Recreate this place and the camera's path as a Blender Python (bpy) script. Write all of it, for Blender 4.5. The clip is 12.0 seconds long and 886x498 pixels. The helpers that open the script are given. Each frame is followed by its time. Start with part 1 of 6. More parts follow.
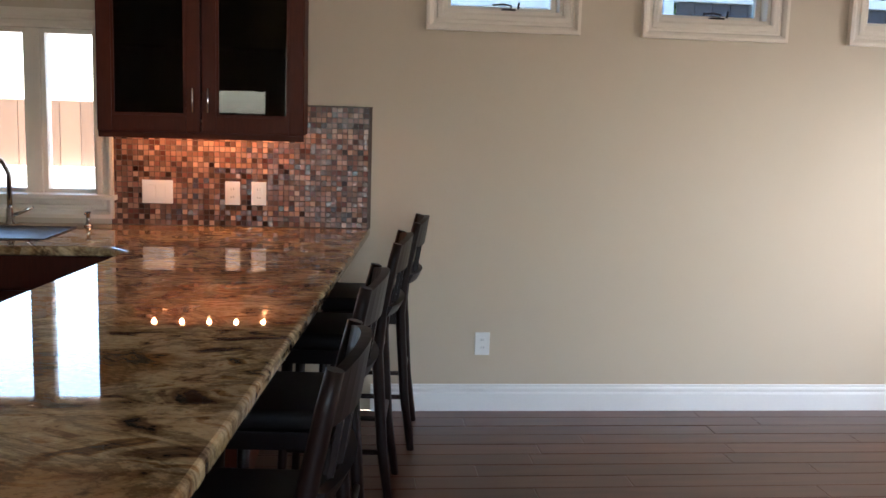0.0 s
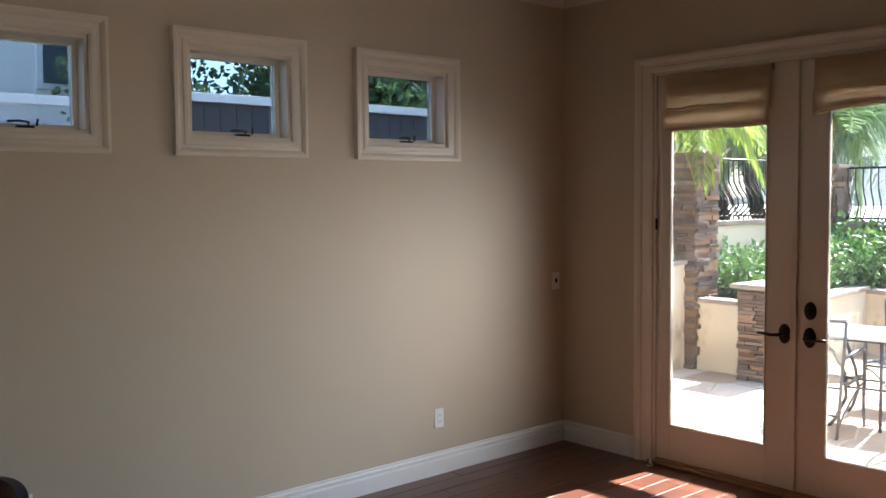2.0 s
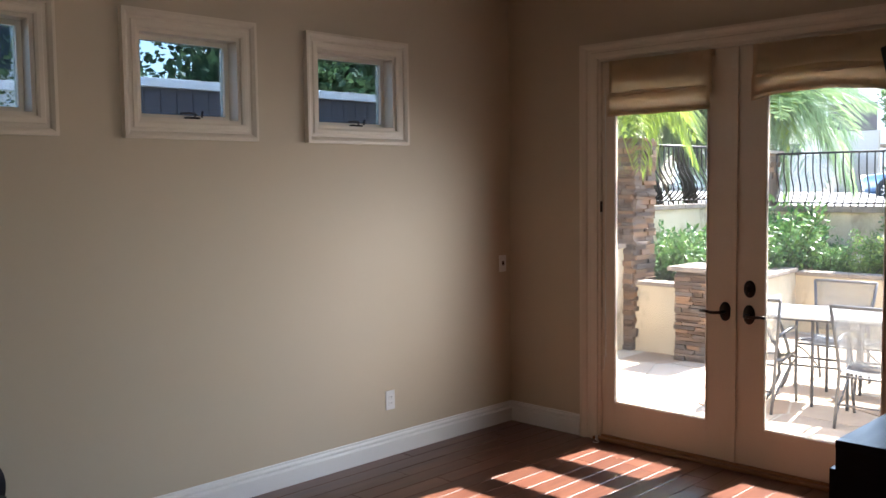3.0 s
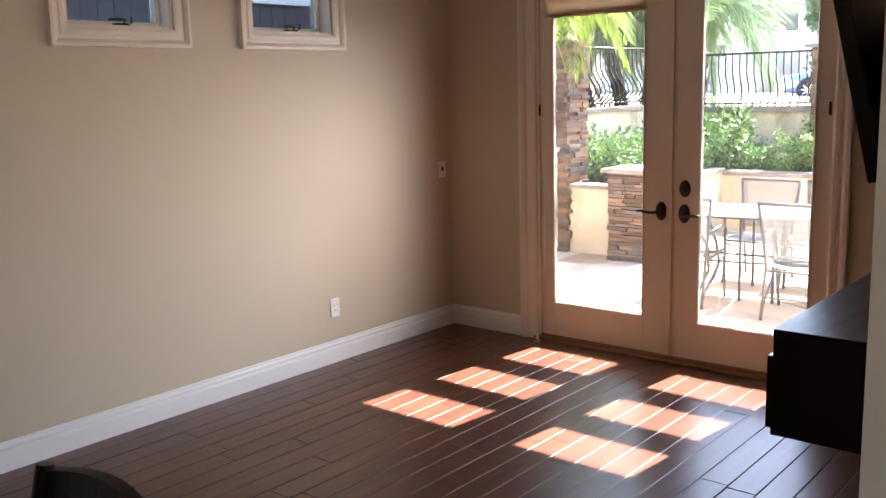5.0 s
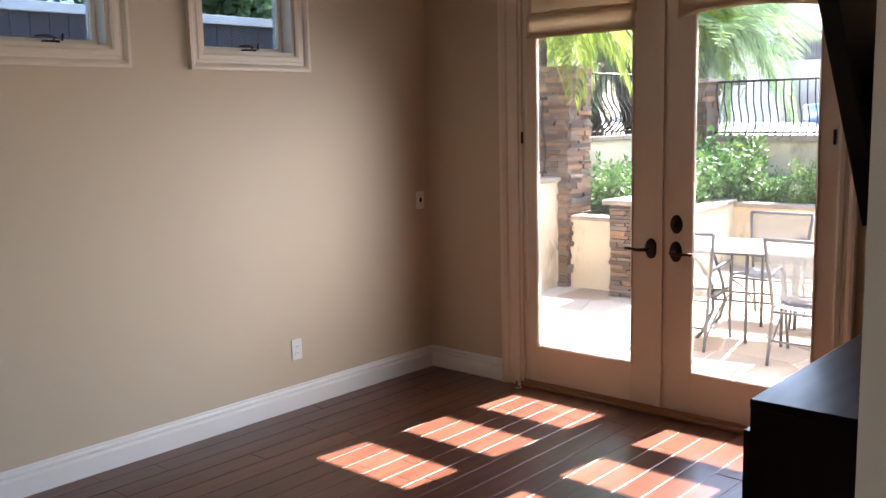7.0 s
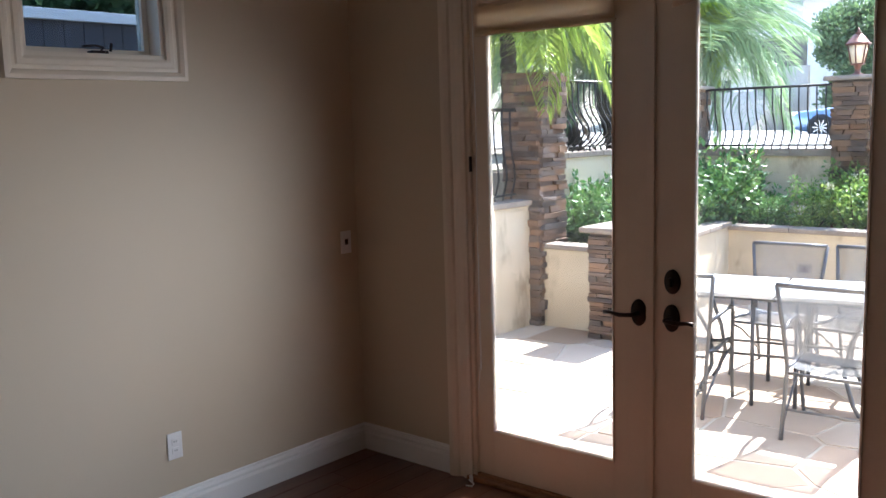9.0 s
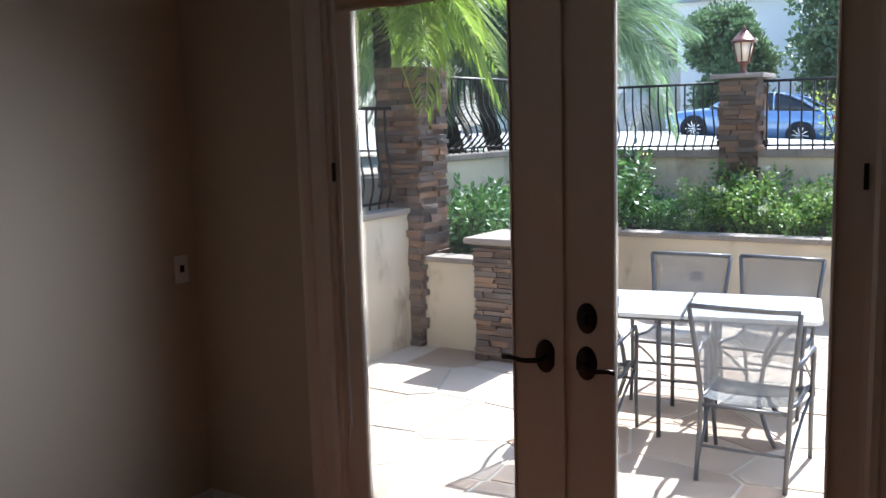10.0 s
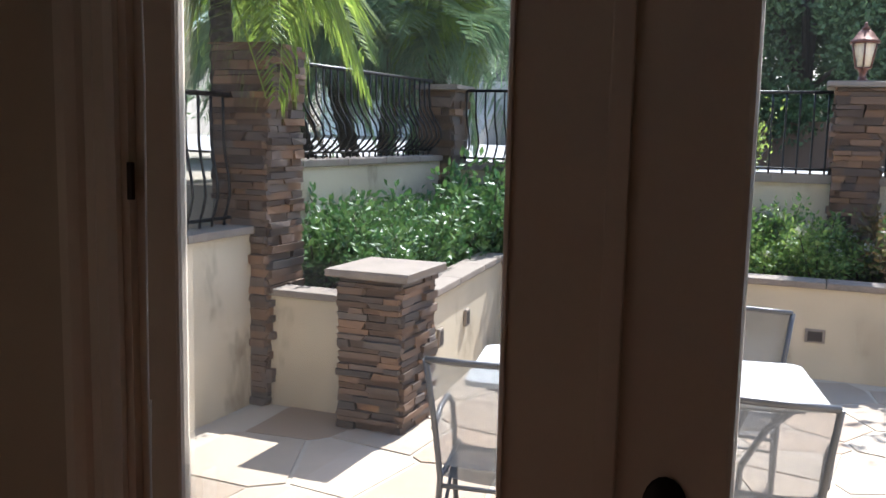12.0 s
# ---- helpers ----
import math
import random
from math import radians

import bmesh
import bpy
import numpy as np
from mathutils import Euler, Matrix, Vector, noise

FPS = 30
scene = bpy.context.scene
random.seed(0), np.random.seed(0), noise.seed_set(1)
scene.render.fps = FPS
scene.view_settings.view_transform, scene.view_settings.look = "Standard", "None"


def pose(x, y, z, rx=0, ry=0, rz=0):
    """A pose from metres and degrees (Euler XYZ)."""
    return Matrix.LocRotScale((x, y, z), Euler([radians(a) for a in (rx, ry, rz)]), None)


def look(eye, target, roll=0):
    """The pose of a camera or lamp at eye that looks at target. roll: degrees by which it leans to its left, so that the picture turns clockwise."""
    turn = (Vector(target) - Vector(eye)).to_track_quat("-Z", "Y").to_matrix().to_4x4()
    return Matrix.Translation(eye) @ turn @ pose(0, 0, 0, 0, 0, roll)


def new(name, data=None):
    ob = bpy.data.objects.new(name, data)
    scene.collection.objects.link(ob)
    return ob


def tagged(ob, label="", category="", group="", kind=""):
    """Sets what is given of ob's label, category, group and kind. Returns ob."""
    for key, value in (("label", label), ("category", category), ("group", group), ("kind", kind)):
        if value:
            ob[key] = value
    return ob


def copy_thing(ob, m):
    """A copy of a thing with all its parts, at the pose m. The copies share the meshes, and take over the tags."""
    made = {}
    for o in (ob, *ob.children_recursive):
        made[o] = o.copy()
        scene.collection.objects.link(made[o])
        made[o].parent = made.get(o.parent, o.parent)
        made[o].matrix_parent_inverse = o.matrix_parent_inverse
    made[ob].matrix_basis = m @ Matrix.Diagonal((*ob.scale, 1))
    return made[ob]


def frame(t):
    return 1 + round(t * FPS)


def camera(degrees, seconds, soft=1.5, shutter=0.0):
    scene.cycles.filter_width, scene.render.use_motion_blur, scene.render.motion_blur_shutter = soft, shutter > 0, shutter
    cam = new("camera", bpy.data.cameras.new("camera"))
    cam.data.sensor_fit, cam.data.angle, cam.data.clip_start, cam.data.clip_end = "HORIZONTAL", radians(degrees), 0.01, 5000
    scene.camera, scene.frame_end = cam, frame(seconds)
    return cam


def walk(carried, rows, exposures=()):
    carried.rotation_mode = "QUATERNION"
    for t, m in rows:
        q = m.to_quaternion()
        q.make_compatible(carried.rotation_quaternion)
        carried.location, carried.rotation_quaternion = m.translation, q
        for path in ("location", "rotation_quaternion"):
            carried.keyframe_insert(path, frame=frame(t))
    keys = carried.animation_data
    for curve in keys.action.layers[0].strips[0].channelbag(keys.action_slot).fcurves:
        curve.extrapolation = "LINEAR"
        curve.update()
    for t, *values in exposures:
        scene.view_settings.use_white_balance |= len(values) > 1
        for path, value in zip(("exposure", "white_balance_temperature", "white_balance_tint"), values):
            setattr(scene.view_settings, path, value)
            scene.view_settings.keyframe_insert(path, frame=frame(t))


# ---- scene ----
cam = camera(51.7, 12.0)
PATH = [
    (0, (-4.219, -4.514, 1.461), (-4.023, -2.543, 1.187), 1.7),
    (0.5, (-4.276, -4.523, 1.608), (-3.789, -2.606, 1.315), 0.2),
    (1, (-4.397, -4.498, 1.705), (-3.606, -2.683, 1.424), -0.16),
    (1.5, (-4.72, -4.15, 1.725), (-3.559, -2.537, 1.498), -0.1),
    (2, (-4.757, -4.169, 1.705), (-3.441, -2.668, 1.586), -0.5),
    (2.5, (-4.788, -4.176, 1.695), (-3.403, -2.736, 1.602), -0.7),
    (3, (-4.861, -4.138, 1.675), (-3.441, -2.737, 1.53), -0.7),
    (3.5, (-4.919, -4.119, 1.661), (-3.472, -2.755, 1.441), -0.8),
    (3.7, (-4.937, -4.094, 1.659), (-3.478, -2.75, 1.408), -1.0),
    (5.3, (-4.92, -4.098, 1.679), (-3.416, -2.827, 1.328), -1.6),
    (5.5, (-4.89, -4.123, 1.683), (-3.387, -2.85, 1.336), -1.7),
    (6, (-4.764, -4.172, 1.659), (-3.271, -2.881, 1.335), -1.7),
    (6.5, (-4.592, -4.144, 1.645), (-3.109, -2.836, 1.342), -1.5),
    (7, (-4.39, -4.029, 1.647), (-2.912, -2.712, 1.359), -1.3),
    (7.2, (-4.307, -3.982, 1.659), (-2.833, -2.661, 1.373), -1.1),
    (8.8, (-3.403, -3.504, 1.723), (-1.922, -2.188, 1.447), -1.7),
    (9, (-3.275, -3.396, 1.698), (-1.772, -2.105, 1.426), -1.6),
    (9.5, (-2.949, -3.179, 1.689), (-1.382, -1.966, 1.419), -1.8),
    (10, (-2.61, -2.933, 1.683), (-0.95, -1.852, 1.407), -1.6),
    (10.5, (-2.311, -2.641, 1.682), (-0.545, -1.747, 1.396), -0.9),
    (11, (-1.981, -2.424, 1.645), (-0.136, -1.704, 1.361), -0.4),
    (11.5, (-1.665, -2.211, 1.655), (0.200, -1.549, 1.370), 0.5),
    (12, (-1.345, -1.950, 1.616), (0.487, -1.191, 1.358), 1.25),
]
EXPOSURES = [(0.0, 3.85, 6150, 12), (1.0, 3.72, 6150, 12), (1.6, 3.1, 6200, 12), (2.5, 2.8, 6250, 12), (3.7, 3.15, 6400, 16), (5.3, 3.45, 6650, 19), (7.2, 3.2, 6450, 17), (8.8, 2.65, 5900, 13),
             (9.6, 1.95, 5650, 12), (10.5, 1.6, 5550, 11), (11.2, 1.6, 5550, 11), (12.0, 1.3, 5900, 13)]
walk(cam, [(t, look(eye, target, roll)) for t, eye, target, roll in PATH], EXPOSURES)


# ---- world, sun, exposure ----
SUN_ELEV, SUN_AZ = radians(51.4), radians(96.2)
world = bpy.data.worlds.new("sky")
world.use_nodes = True
scene.world = world
sky = world.node_tree.nodes.new("ShaderNodeTexSky")
sky.sky_type, sky.sun_disc, sky.sun_elevation, sky.sun_rotation = "NISHITA", False, SUN_ELEV, SUN_AZ
world.node_tree.links.new(sky.outputs[0], world.node_tree.nodes["Background"].inputs[0])
world.node_tree.nodes["Background"].inputs[1].default_value = 0.15

sun_data = bpy.data.lights.new("sun", "SUN")
sun_data.energy, sun_data.angle, sun_data.color = 5.0, radians(0.53), (1.0, 0.95, 0.88)
sun = new("sun", sun_data)
to_sun = Vector((math.cos(SUN_ELEV) * 0.994, -math.cos(SUN_ELEV) * 0.108, math.sin(SUN_ELEV)))
sun.matrix_world = look(to_sun * 30, (0, 0, 0))


def window_light(name, m, w, h, power, color):
    """Area lamp added in an opening to stand in for sky light."""
    d = bpy.data.lights.new(name, "AREA")
    d.shape, d.size, d.size_y, d.energy, d.color = "RECTANGLE", w, h, power, color
    ob = new(name, d)
    ob.matrix_world = m
    return ob


# Added fill lamps in assumed, unseen south openings, aimed at the north wall.
window_light("sky_south", look((-4.65, -8.05, 1.5), (-0.85, 0, 0.45)), 0.9, 1.7, 0.4, (0.85, 0.93, 1.0)).data.spread = radians(34)
window_light("sky_south", look((-3.3, -8.05, 1.5), (-4.4, 0, 0.2)), 1.3, 1.7, 0.3, (0.85, 0.93, 1.0)).data.spread = radians(60)
# Lamps added just inside the glazed doors to brighten the north wall.
for yc in (-1.18, -2.16):
    window_light("sky_east", look((-0.03, yc, 1.5), (-1.03, yc + 1.0, 1.08)), 0.62, 1.1, 0.46, (0.90, 0.95, 1.0)).data.spread = radians(72)


# ---- materials ----
def shader(name):
    m = bpy.data.materials.new(name)
    m.use_nodes = True
    return m, m.node_tree, m.node_tree.nodes["Principled BSDF"]


def surface(name, base, rough=0.6, metal=0.0, grain=40.0, vary=0.18, blotch=2.0, blotch_amt=0.12, bump=0.15, bump_dist=0.002,
            random_amt=0.0, island=False, tint=None, tint_amt=0.0, tint_scale=3.0, stretch=(1, 1, 1), coat=0.0, spec=0.5, world_space=False, stain=None):
    """Base colour with fine grain, broad blotches, an optional second colour and relief."""
    m, t, p = shader(name)
    nodes, links = t.nodes, t.links
    co = nodes.new("ShaderNodeTexCoord")
    mp = nodes.new("ShaderNodeMapping")
    mp.inputs["Scale"].default_value = stretch
    if world_space:
        geo = nodes.new("ShaderNodeNewGeometry")
        links.new(geo.outputs["Position"], mp.inputs[0])
    else:
        links.new(co.outputs["Object"], mp.inputs[0])

    def noise_tex(scale, detail):
        n = nodes.new("ShaderNodeTexNoise")
        n.inputs["Scale"].default_value, n.inputs["Detail"].default_value = scale, detail
        links.new(mp.outputs[0], n.inputs["Vector"])
        return n

    def maths(op, a, b):
        n = nodes.new("ShaderNodeMath")
        n.operation = op
        for i, v in enumerate((a, b)):
            if isinstance(v, (int, float)):
                n.inputs[i].default_value = v
            else:
                links.new(v, n.inputs[i])
        return n.outputs[0]

    fine, broad = noise_tex(grain, 6), noise_tex(blotch, 3)
    value = maths("ADD", maths("MULTIPLY", maths("SUBTRACT", fine.outputs[0], 0.5), vary * 2),
                  maths("MULTIPLY", maths("SUBTRACT", broad.outputs[0], 0.5), blotch_amt * 2))
    if random_amt:
        if island:
            rnd = nodes.new("ShaderNodeNewGeometry").outputs["Random Per Island"]
        else:
            rnd = nodes.new("ShaderNodeObjectInfo").outputs["Random"]
        value = maths("ADD", value, maths("MULTIPLY", maths("SUBTRACT", rnd, 0.5), random_amt * 2))
    hsv = nodes.new("ShaderNodeHueSaturation")
    links.new(maths("ADD", value, 1.0), hsv.inputs["Value"])
    hsv.inputs["Color"].default_value = (*base, 1)
    if tint:
        mix = nodes.new("ShaderNodeMix")
        mix.data_type = "RGBA"
        mix.inputs["A"].default_value, mix.inputs["B"].default_value = (*base, 1), (*tint, 1)
        if random_amt:
            factor = maths("MULTIPLY", maths("FRACT", maths("MULTIPLY", rnd, 7.31), 0), tint_amt)
        else:
            ramp = nodes.new("ShaderNodeValToRGB")
            ramp.color_ramp.elements[0].position, ramp.color_ramp.elements[1].position = 0.42, 0.62
            links.new(noise_tex(tint_scale, 5).outputs[0], ramp.inputs[0])
            factor = maths("MULTIPLY", ramp.outputs[0], tint_amt)
        links.new(factor, mix.inputs["Factor"])
        links.new(mix.outputs["Result"], hsv.inputs["Color"])
    links.new(hsv.outputs[0], p.inputs["Base Color"])
    if stain:
        drip, spot, dirt = nodes.new("ShaderNodeMapping"), nodes.new("ShaderNodeTexNoise"), nodes.new("ShaderNodeValToRGB")
        drip.inputs["Scale"].default_value = (1, 1, 0.55)
        links.new(geo.outputs["Position"], drip.inputs[0])
        links.new(drip.outputs[0], spot.inputs["Vector"])
        spot.inputs["Scale"].default_value, spot.inputs["Detail"].default_value, spot.inputs["Roughness"].default_value = 2.6, 7, 0.68
        dirt.color_ramp.elements[0].position, dirt.color_ramp.elements[1].position = 0.56, 0.72
        links.new(spot.outputs[0], dirt.inputs[0])
        soil = nodes.new("ShaderNodeMix")
        soil.data_type = "RGBA"
        soil.inputs["B"].default_value = (*stain, 1)
        links.new(maths("MULTIPLY", dirt.outputs[0], 0.75), soil.inputs["Factor"])
        links.new(hsv.outputs[0], soil.inputs["A"])
        links.new(soil.outputs["Result"], p.inputs["Base Color"])
    p.inputs["Metallic"].default_value = metal
    p.inputs["Specular IOR Level"].default_value = spec
    p.inputs["Coat Weight"].default_value = coat
    links.new(maths("ADD", maths("MULTIPLY", maths("SUBTRACT", broad.outputs[0], 0.5), 0.2), rough), p.inputs["Roughness"])
    if bump:
        b = nodes.new("ShaderNodeBump")
        b.inputs["Strength"].default_value, b.inputs["Distance"].default_value = bump, bump_dist
        links.new(fine.outputs[0], b.inputs["Height"])
        links.new(b.outputs[0], p.inputs["Normal"])
    return m


def glass(name, tint=(1, 1, 1), rough=0.0, veil=0.0):
    """Thin pane: clear with a weak mirror by Fresnel and a faint pale veil that imitates lens glare."""
    m, t, p = shader(name)
    t.nodes.remove(p)
    tr, gl, mix, fr = (t.nodes.new("ShaderNode" + k) for k in ("BsdfTransparent", "BsdfGlossy", "MixShader", "Fresnel"))
    tr.inputs[0].default_value = (*tint, 1)
    gl.inputs["Roughness"].default_value = rough
    fr.inputs[0].default_value = 1.45
    t.links.new(fr.outputs[0], mix.inputs[0])
    t.links.new(tr.outputs[0], mix.inputs[1])
    t.links.new(gl.outputs[0], mix.inputs[2])
    # A translucent share whitens the view through the pane, as lens glare would.
    glare, haze = t.nodes.new("ShaderNodeBsdfTranslucent"), t.nodes.new("ShaderNodeMixShader")
    glare.inputs[0].default_value = (0.85, 0.87, 0.9, 1)
    haze.inputs[0].default_value = veil
    t.links.new(mix.outputs[0], haze.inputs[1])
    t.links.new(glare.outputs[0], haze.inputs[2])
    t.links.new(haze.outputs[0], t.nodes["Material Output"].inputs[0])
    return m


def glow(name, color, strength):
    m, t, p = shader(name)
    p.inputs["Base Color"].default_value = (*color, 1)
    p.inputs["Emission Color"].default_value = (*color, 1)
    p.inputs["Emission Strength"].default_value = strength
    return m


def granite(name):
    """Polished granite: cream and brown clouds, drifts of rust and thin dark veins."""
    m, t, p = shader(name)
    nodes, links = t.nodes, t.links
    co = nodes.new("ShaderNodeTexCoord")
    mp = nodes.new("ShaderNodeMapping")
    mp.inputs["Scale"].default_value, mp.inputs["Rotation"].default_value = (0.8, 1.25, 1.0), (0, 0, radians(14))
    links.new(co.outputs["Object"], mp.inputs[0])

    def noise(scale, detail, rough, distort, offset):
        add = nodes.new("ShaderNodeVectorMath")
        add.operation = "ADD"
        add.inputs[1].default_value = (offset, offset * 0.7, 0)
        links.new(mp.outputs[0], add.inputs[0])
        n = nodes.new("ShaderNodeTexNoise")
        for key, v in (("Scale", scale), ("Detail", detail), ("Roughness", rough), ("Distortion", distort)):
            n.inputs[key].default_value = v
        links.new(add.outputs[0], n.inputs["Vector"])
        return n.outputs[0]

    def ramp(src, stops):
        r = nodes.new("ShaderNodeValToRGB")
        cr = r.color_ramp
        cr.elements[0].position, cr.elements[0].color = stops[0][0], (*stops[0][1], 1)
        cr.elements[1].position, cr.elements[1].color = stops[-1][0], (*stops[-1][1], 1)
        for pos, c in stops[1:-1]:
            e = cr.elements.new(pos)
            e.color = (*c, 1)
        links.new(src, r.inputs[0])
        return r.outputs[0]

    def blend(kind, factor, a, b):
        x = nodes.new("ShaderNodeMix")
        x.data_type, x.blend_type = "RGBA", kind
        for src, key in ((factor, "Factor"), (a, "A"), (b, "B")):
            if isinstance(src, float):
                x.inputs["Factor"].default_value = src
            else:
                links.new(src, x.inputs[key])
        return x.outputs["Result"]

    cloud = ramp(noise(7.0, 5, 0.55, 1.4, 0.0), ((0.31, (0.09, 0.055, 0.035)), (0.39, (0.26, 0.155, 0.08)), (0.45, (0.56, 0.39, 0.20)),
                                                 (0.57, (0.70, 0.53, 0.31)), (0.63, (0.44, 0.25, 0.10)), (0.70, (0.16, 0.10, 0.06))))
    rust = ramp(noise(5.5, 6, 0.65, 0.5, 4.0), ((0.35, (0.20, 0.085, 0.03)), (0.65, (0.46, 0.23, 0.08))))
    where = ramp(noise(1.7, 5, 0.6, 0.8, 9.0), ((0.50, (0, 0, 0)), (0.60, (0.75, 0.75, 0.75))))
    vein = ramp(noise(2.2, 9, 0.72, 1.6, 15.0), ((0.44, (1, 1, 1)), (0.48, (0.12, 0.10, 0.09)), (0.505, (0.12, 0.10, 0.09)), (0.55, (1, 1, 1))))
    speck = ramp(noise(70, 3, 0.6, 0.0, 2.0), ((0.36, (0.45, 0.40, 0.36)), (0.50, (1, 1, 1))))
    col = blend("MIX", where, cloud, rust)
    col = blend("MULTIPLY", 0.5, col, vein)
    col = blend("MULTIPLY", 0.5, col, speck)
    links.new(col, p.inputs["Base Color"])
    p.inputs["Roughness"].default_value = 0.025
    return m


def planked(name):
    """Dark red-brown hand-scraped floor boards, varied board by board."""
    m, t, p = shader(name)
    nodes, links = t.nodes, t.links
    co, info = nodes.new("ShaderNodeNewGeometry"), nodes.new("ShaderNodeObjectInfo")
    shift = nodes.new("ShaderNodeVectorMath")
    shift.operation = "ADD"
    links.new(co.outputs["Position"], shift.inputs[0])
    links.new(info.outputs["Location"], shift.inputs[1])
    mp = nodes.new("ShaderNodeMapping")
    mp.inputs["Scale"].default_value = (1.0, 9.0, 1.0)
    links.new(shift.outputs[0], mp.inputs[0])
    n = nodes.new("ShaderNodeTexNoise")
    n.inputs["Scale"].default_value, n.inputs["Detail"].default_value, n.inputs["Distortion"].default_value = 2.2, 5, 0.3
    links.new(mp.outputs[0], n.inputs["Vector"])
    ramp = nodes.new("ShaderNodeValToRGB")
    cr = ramp.color_ramp
    cr.elements[0].position, cr.elements[0].color = 0.25, (0.072, 0.024, 0.015, 1)
    cr.elements[1].position, cr.elements[1].color = 0.78, (0.145, 0.060, 0.035, 1)
    e = cr.elements.new(0.5)
    e.color = (0.104, 0.039, 0.023, 1)
    links.new(n.outputs[0], ramp.inputs[0])
    hsv = nodes.new("ShaderNodeHueSaturation")
    mul = nodes.new("ShaderNodeMath")
    mul.operation = "MULTIPLY_ADD"
    mul.inputs[1].default_value, mul.inputs[2].default_value = 0.26, 0.82
    links.new(info.outputs["Random"], mul.inputs[0])
    links.new(mul.outputs[0], hsv.inputs["Value"])
    links.new(ramp.outputs[0], hsv.inputs["Color"])
    links.new(hsv.outputs[0], p.inputs["Base Color"])
    p.inputs["Roughness"].default_value = 0.3
    b = nodes.new("ShaderNodeBump")
    b.inputs["Strength"].default_value, b.inputs["Distance"].default_value = 0.03, 0.002
    links.new(n.outputs[0], b.inputs["Height"])
    links.new(b.outputs[0], p.inputs["Normal"])
    return m


def leafy(name, base, tint, vary=0.3, through_amt=0.35):
    """Leaves: varied leaf by leaf, letting some light through."""
    m = surface(name, base, 0.45, grain=30, vary=0.1, random_amt=vary, island=True, tint=tint, tint_amt=0.8, bump=0.0)
    t = m.node_tree
    p = t.nodes["Principled BSDF"]
    tl, mix = t.nodes.new("ShaderNodeBsdfTranslucent"), t.nodes.new("ShaderNodeMixShader")
    mix.inputs[0].default_value = through_amt
    src = p.inputs["Base Color"].links[0].from_socket
    t.links.new(src, tl.inputs[0])
    t.links.new(p.outputs[0], mix.inputs[1])
    t.links.new(tl.outputs[0], mix.inputs[2])
    t.links.new(mix.outputs[0], t.nodes["Material Output"].inputs[0])
    return m


WALL = surface("wall_paint", (0.57, 0.48, 0.36), 0.75, grain=220, vary=0.03, blotch=1.3, blotch_amt=0.03, bump=0.25, bump_dist=0.0012, spec=0.3, world_space=True)
CEIL = surface("ceiling_paint", (0.74, 0.70, 0.62), 0.8, grain=180, vary=0.03, blotch=1.0, blotch_amt=0.02, bump=0.2, bump_dist=0.001, world_space=True)
TRIM = surface("trim_paint", (0.74, 0.65, 0.53), 0.38, grain=90, vary=0.03, blotch=3, blotch_amt=0.04, bump=0.05)
BASE = surface("baseboard_paint", (0.80, 0.79, 0.77), 0.35, grain=90, vary=0.03, blotch=3, blotch_amt=0.04, bump=0.05)
DOORP = surface("door_paint", (0.72, 0.62, 0.49), 0.42, grain=70, vary=0.03, blotch=2, blotch_amt=0.05, bump=0.05)
LINEN = surface("shade_linen", (0.74, 0.61, 0.44), 0.9, grain=400, vary=0.12, blotch=6, blotch_amt=0.08, bump=0.4, bump_dist=0.001)
tl, mx = LINEN.node_tree.nodes.new("ShaderNodeBsdfTranslucent"), LINEN.node_tree.nodes.new("ShaderNodeMixShader")
tl.inputs[0].default_value, mx.inputs[0].default_value = (0.70, 0.54, 0.36, 1), 0.35
LINEN.node_tree.links.new(LINEN.node_tree.nodes["Principled BSDF"].outputs[0], mx.inputs[1])
LINEN.node_tree.links.new(tl.outputs[0], mx.inputs[2])
LINEN.node_tree.links.new(mx.outputs[0], LINEN.node_tree.nodes["Material Output"].inputs[0])
BRONZE = surface("oiled_bronze", (0.035, 0.026, 0.022), 0.38, metal=0.85, grain=120, vary=0.2, bump=0.1)
VINYL = surface("window_vinyl", (0.66, 0.60, 0.50), 0.45, grain=60, vary=0.03, bump=0.0)
PLASTIC = surface("white_plastic", (0.80, 0.80, 0.78), 0.3, grain=60, vary=0.02, bump=0.0)
PLANK = planked("floor_boards")
SUBFLOOR = surface("subfloor", (0.02, 0.012, 0.009), 0.8)
SILLWOOD = surface("threshold_wood", (0.30, 0.15, 0.06), 0.4, grain=25, vary=0.25, stretch=(8, 1, 8), bump=0.2)
CHERRY = surface("cherry_cabinet", (0.075, 0.015, 0.006), 0.5, grain=14, vary=0.3, blotch=3, blotch_amt=0.2, stretch=(8, 8, 1), bump=0.1, coat=0.0, spec=0.15)
STOOLW = surface("espresso_wood", (0.012, 0.005, 0.004), 0.42, grain=18, vary=0.3, stretch=(6, 6, 1), bump=0.1, spec=0.22)
LEATHER = surface("black_leather", (0.008, 0.006, 0.006), 0.55, spec=0.2, grain=160, vary=0.2, bump=0.4, bump_dist=0.001)
ESPRESSO = surface("console_laminate", (0.016, 0.012, 0.012), 0.33, grain=30, vary=0.2, stretch=(1, 10, 10), bump=0.08)
TVBODY = surface("tv_plastic", (0.008, 0.008, 0.009), 0.3, grain=90, vary=0.1, bump=0.0)
SCREEN = surface("tv_screen", (0.004, 0.004, 0.005), 0.12, grain=90, vary=0.05, bump=0.0)
GRANITE = granite("granite")
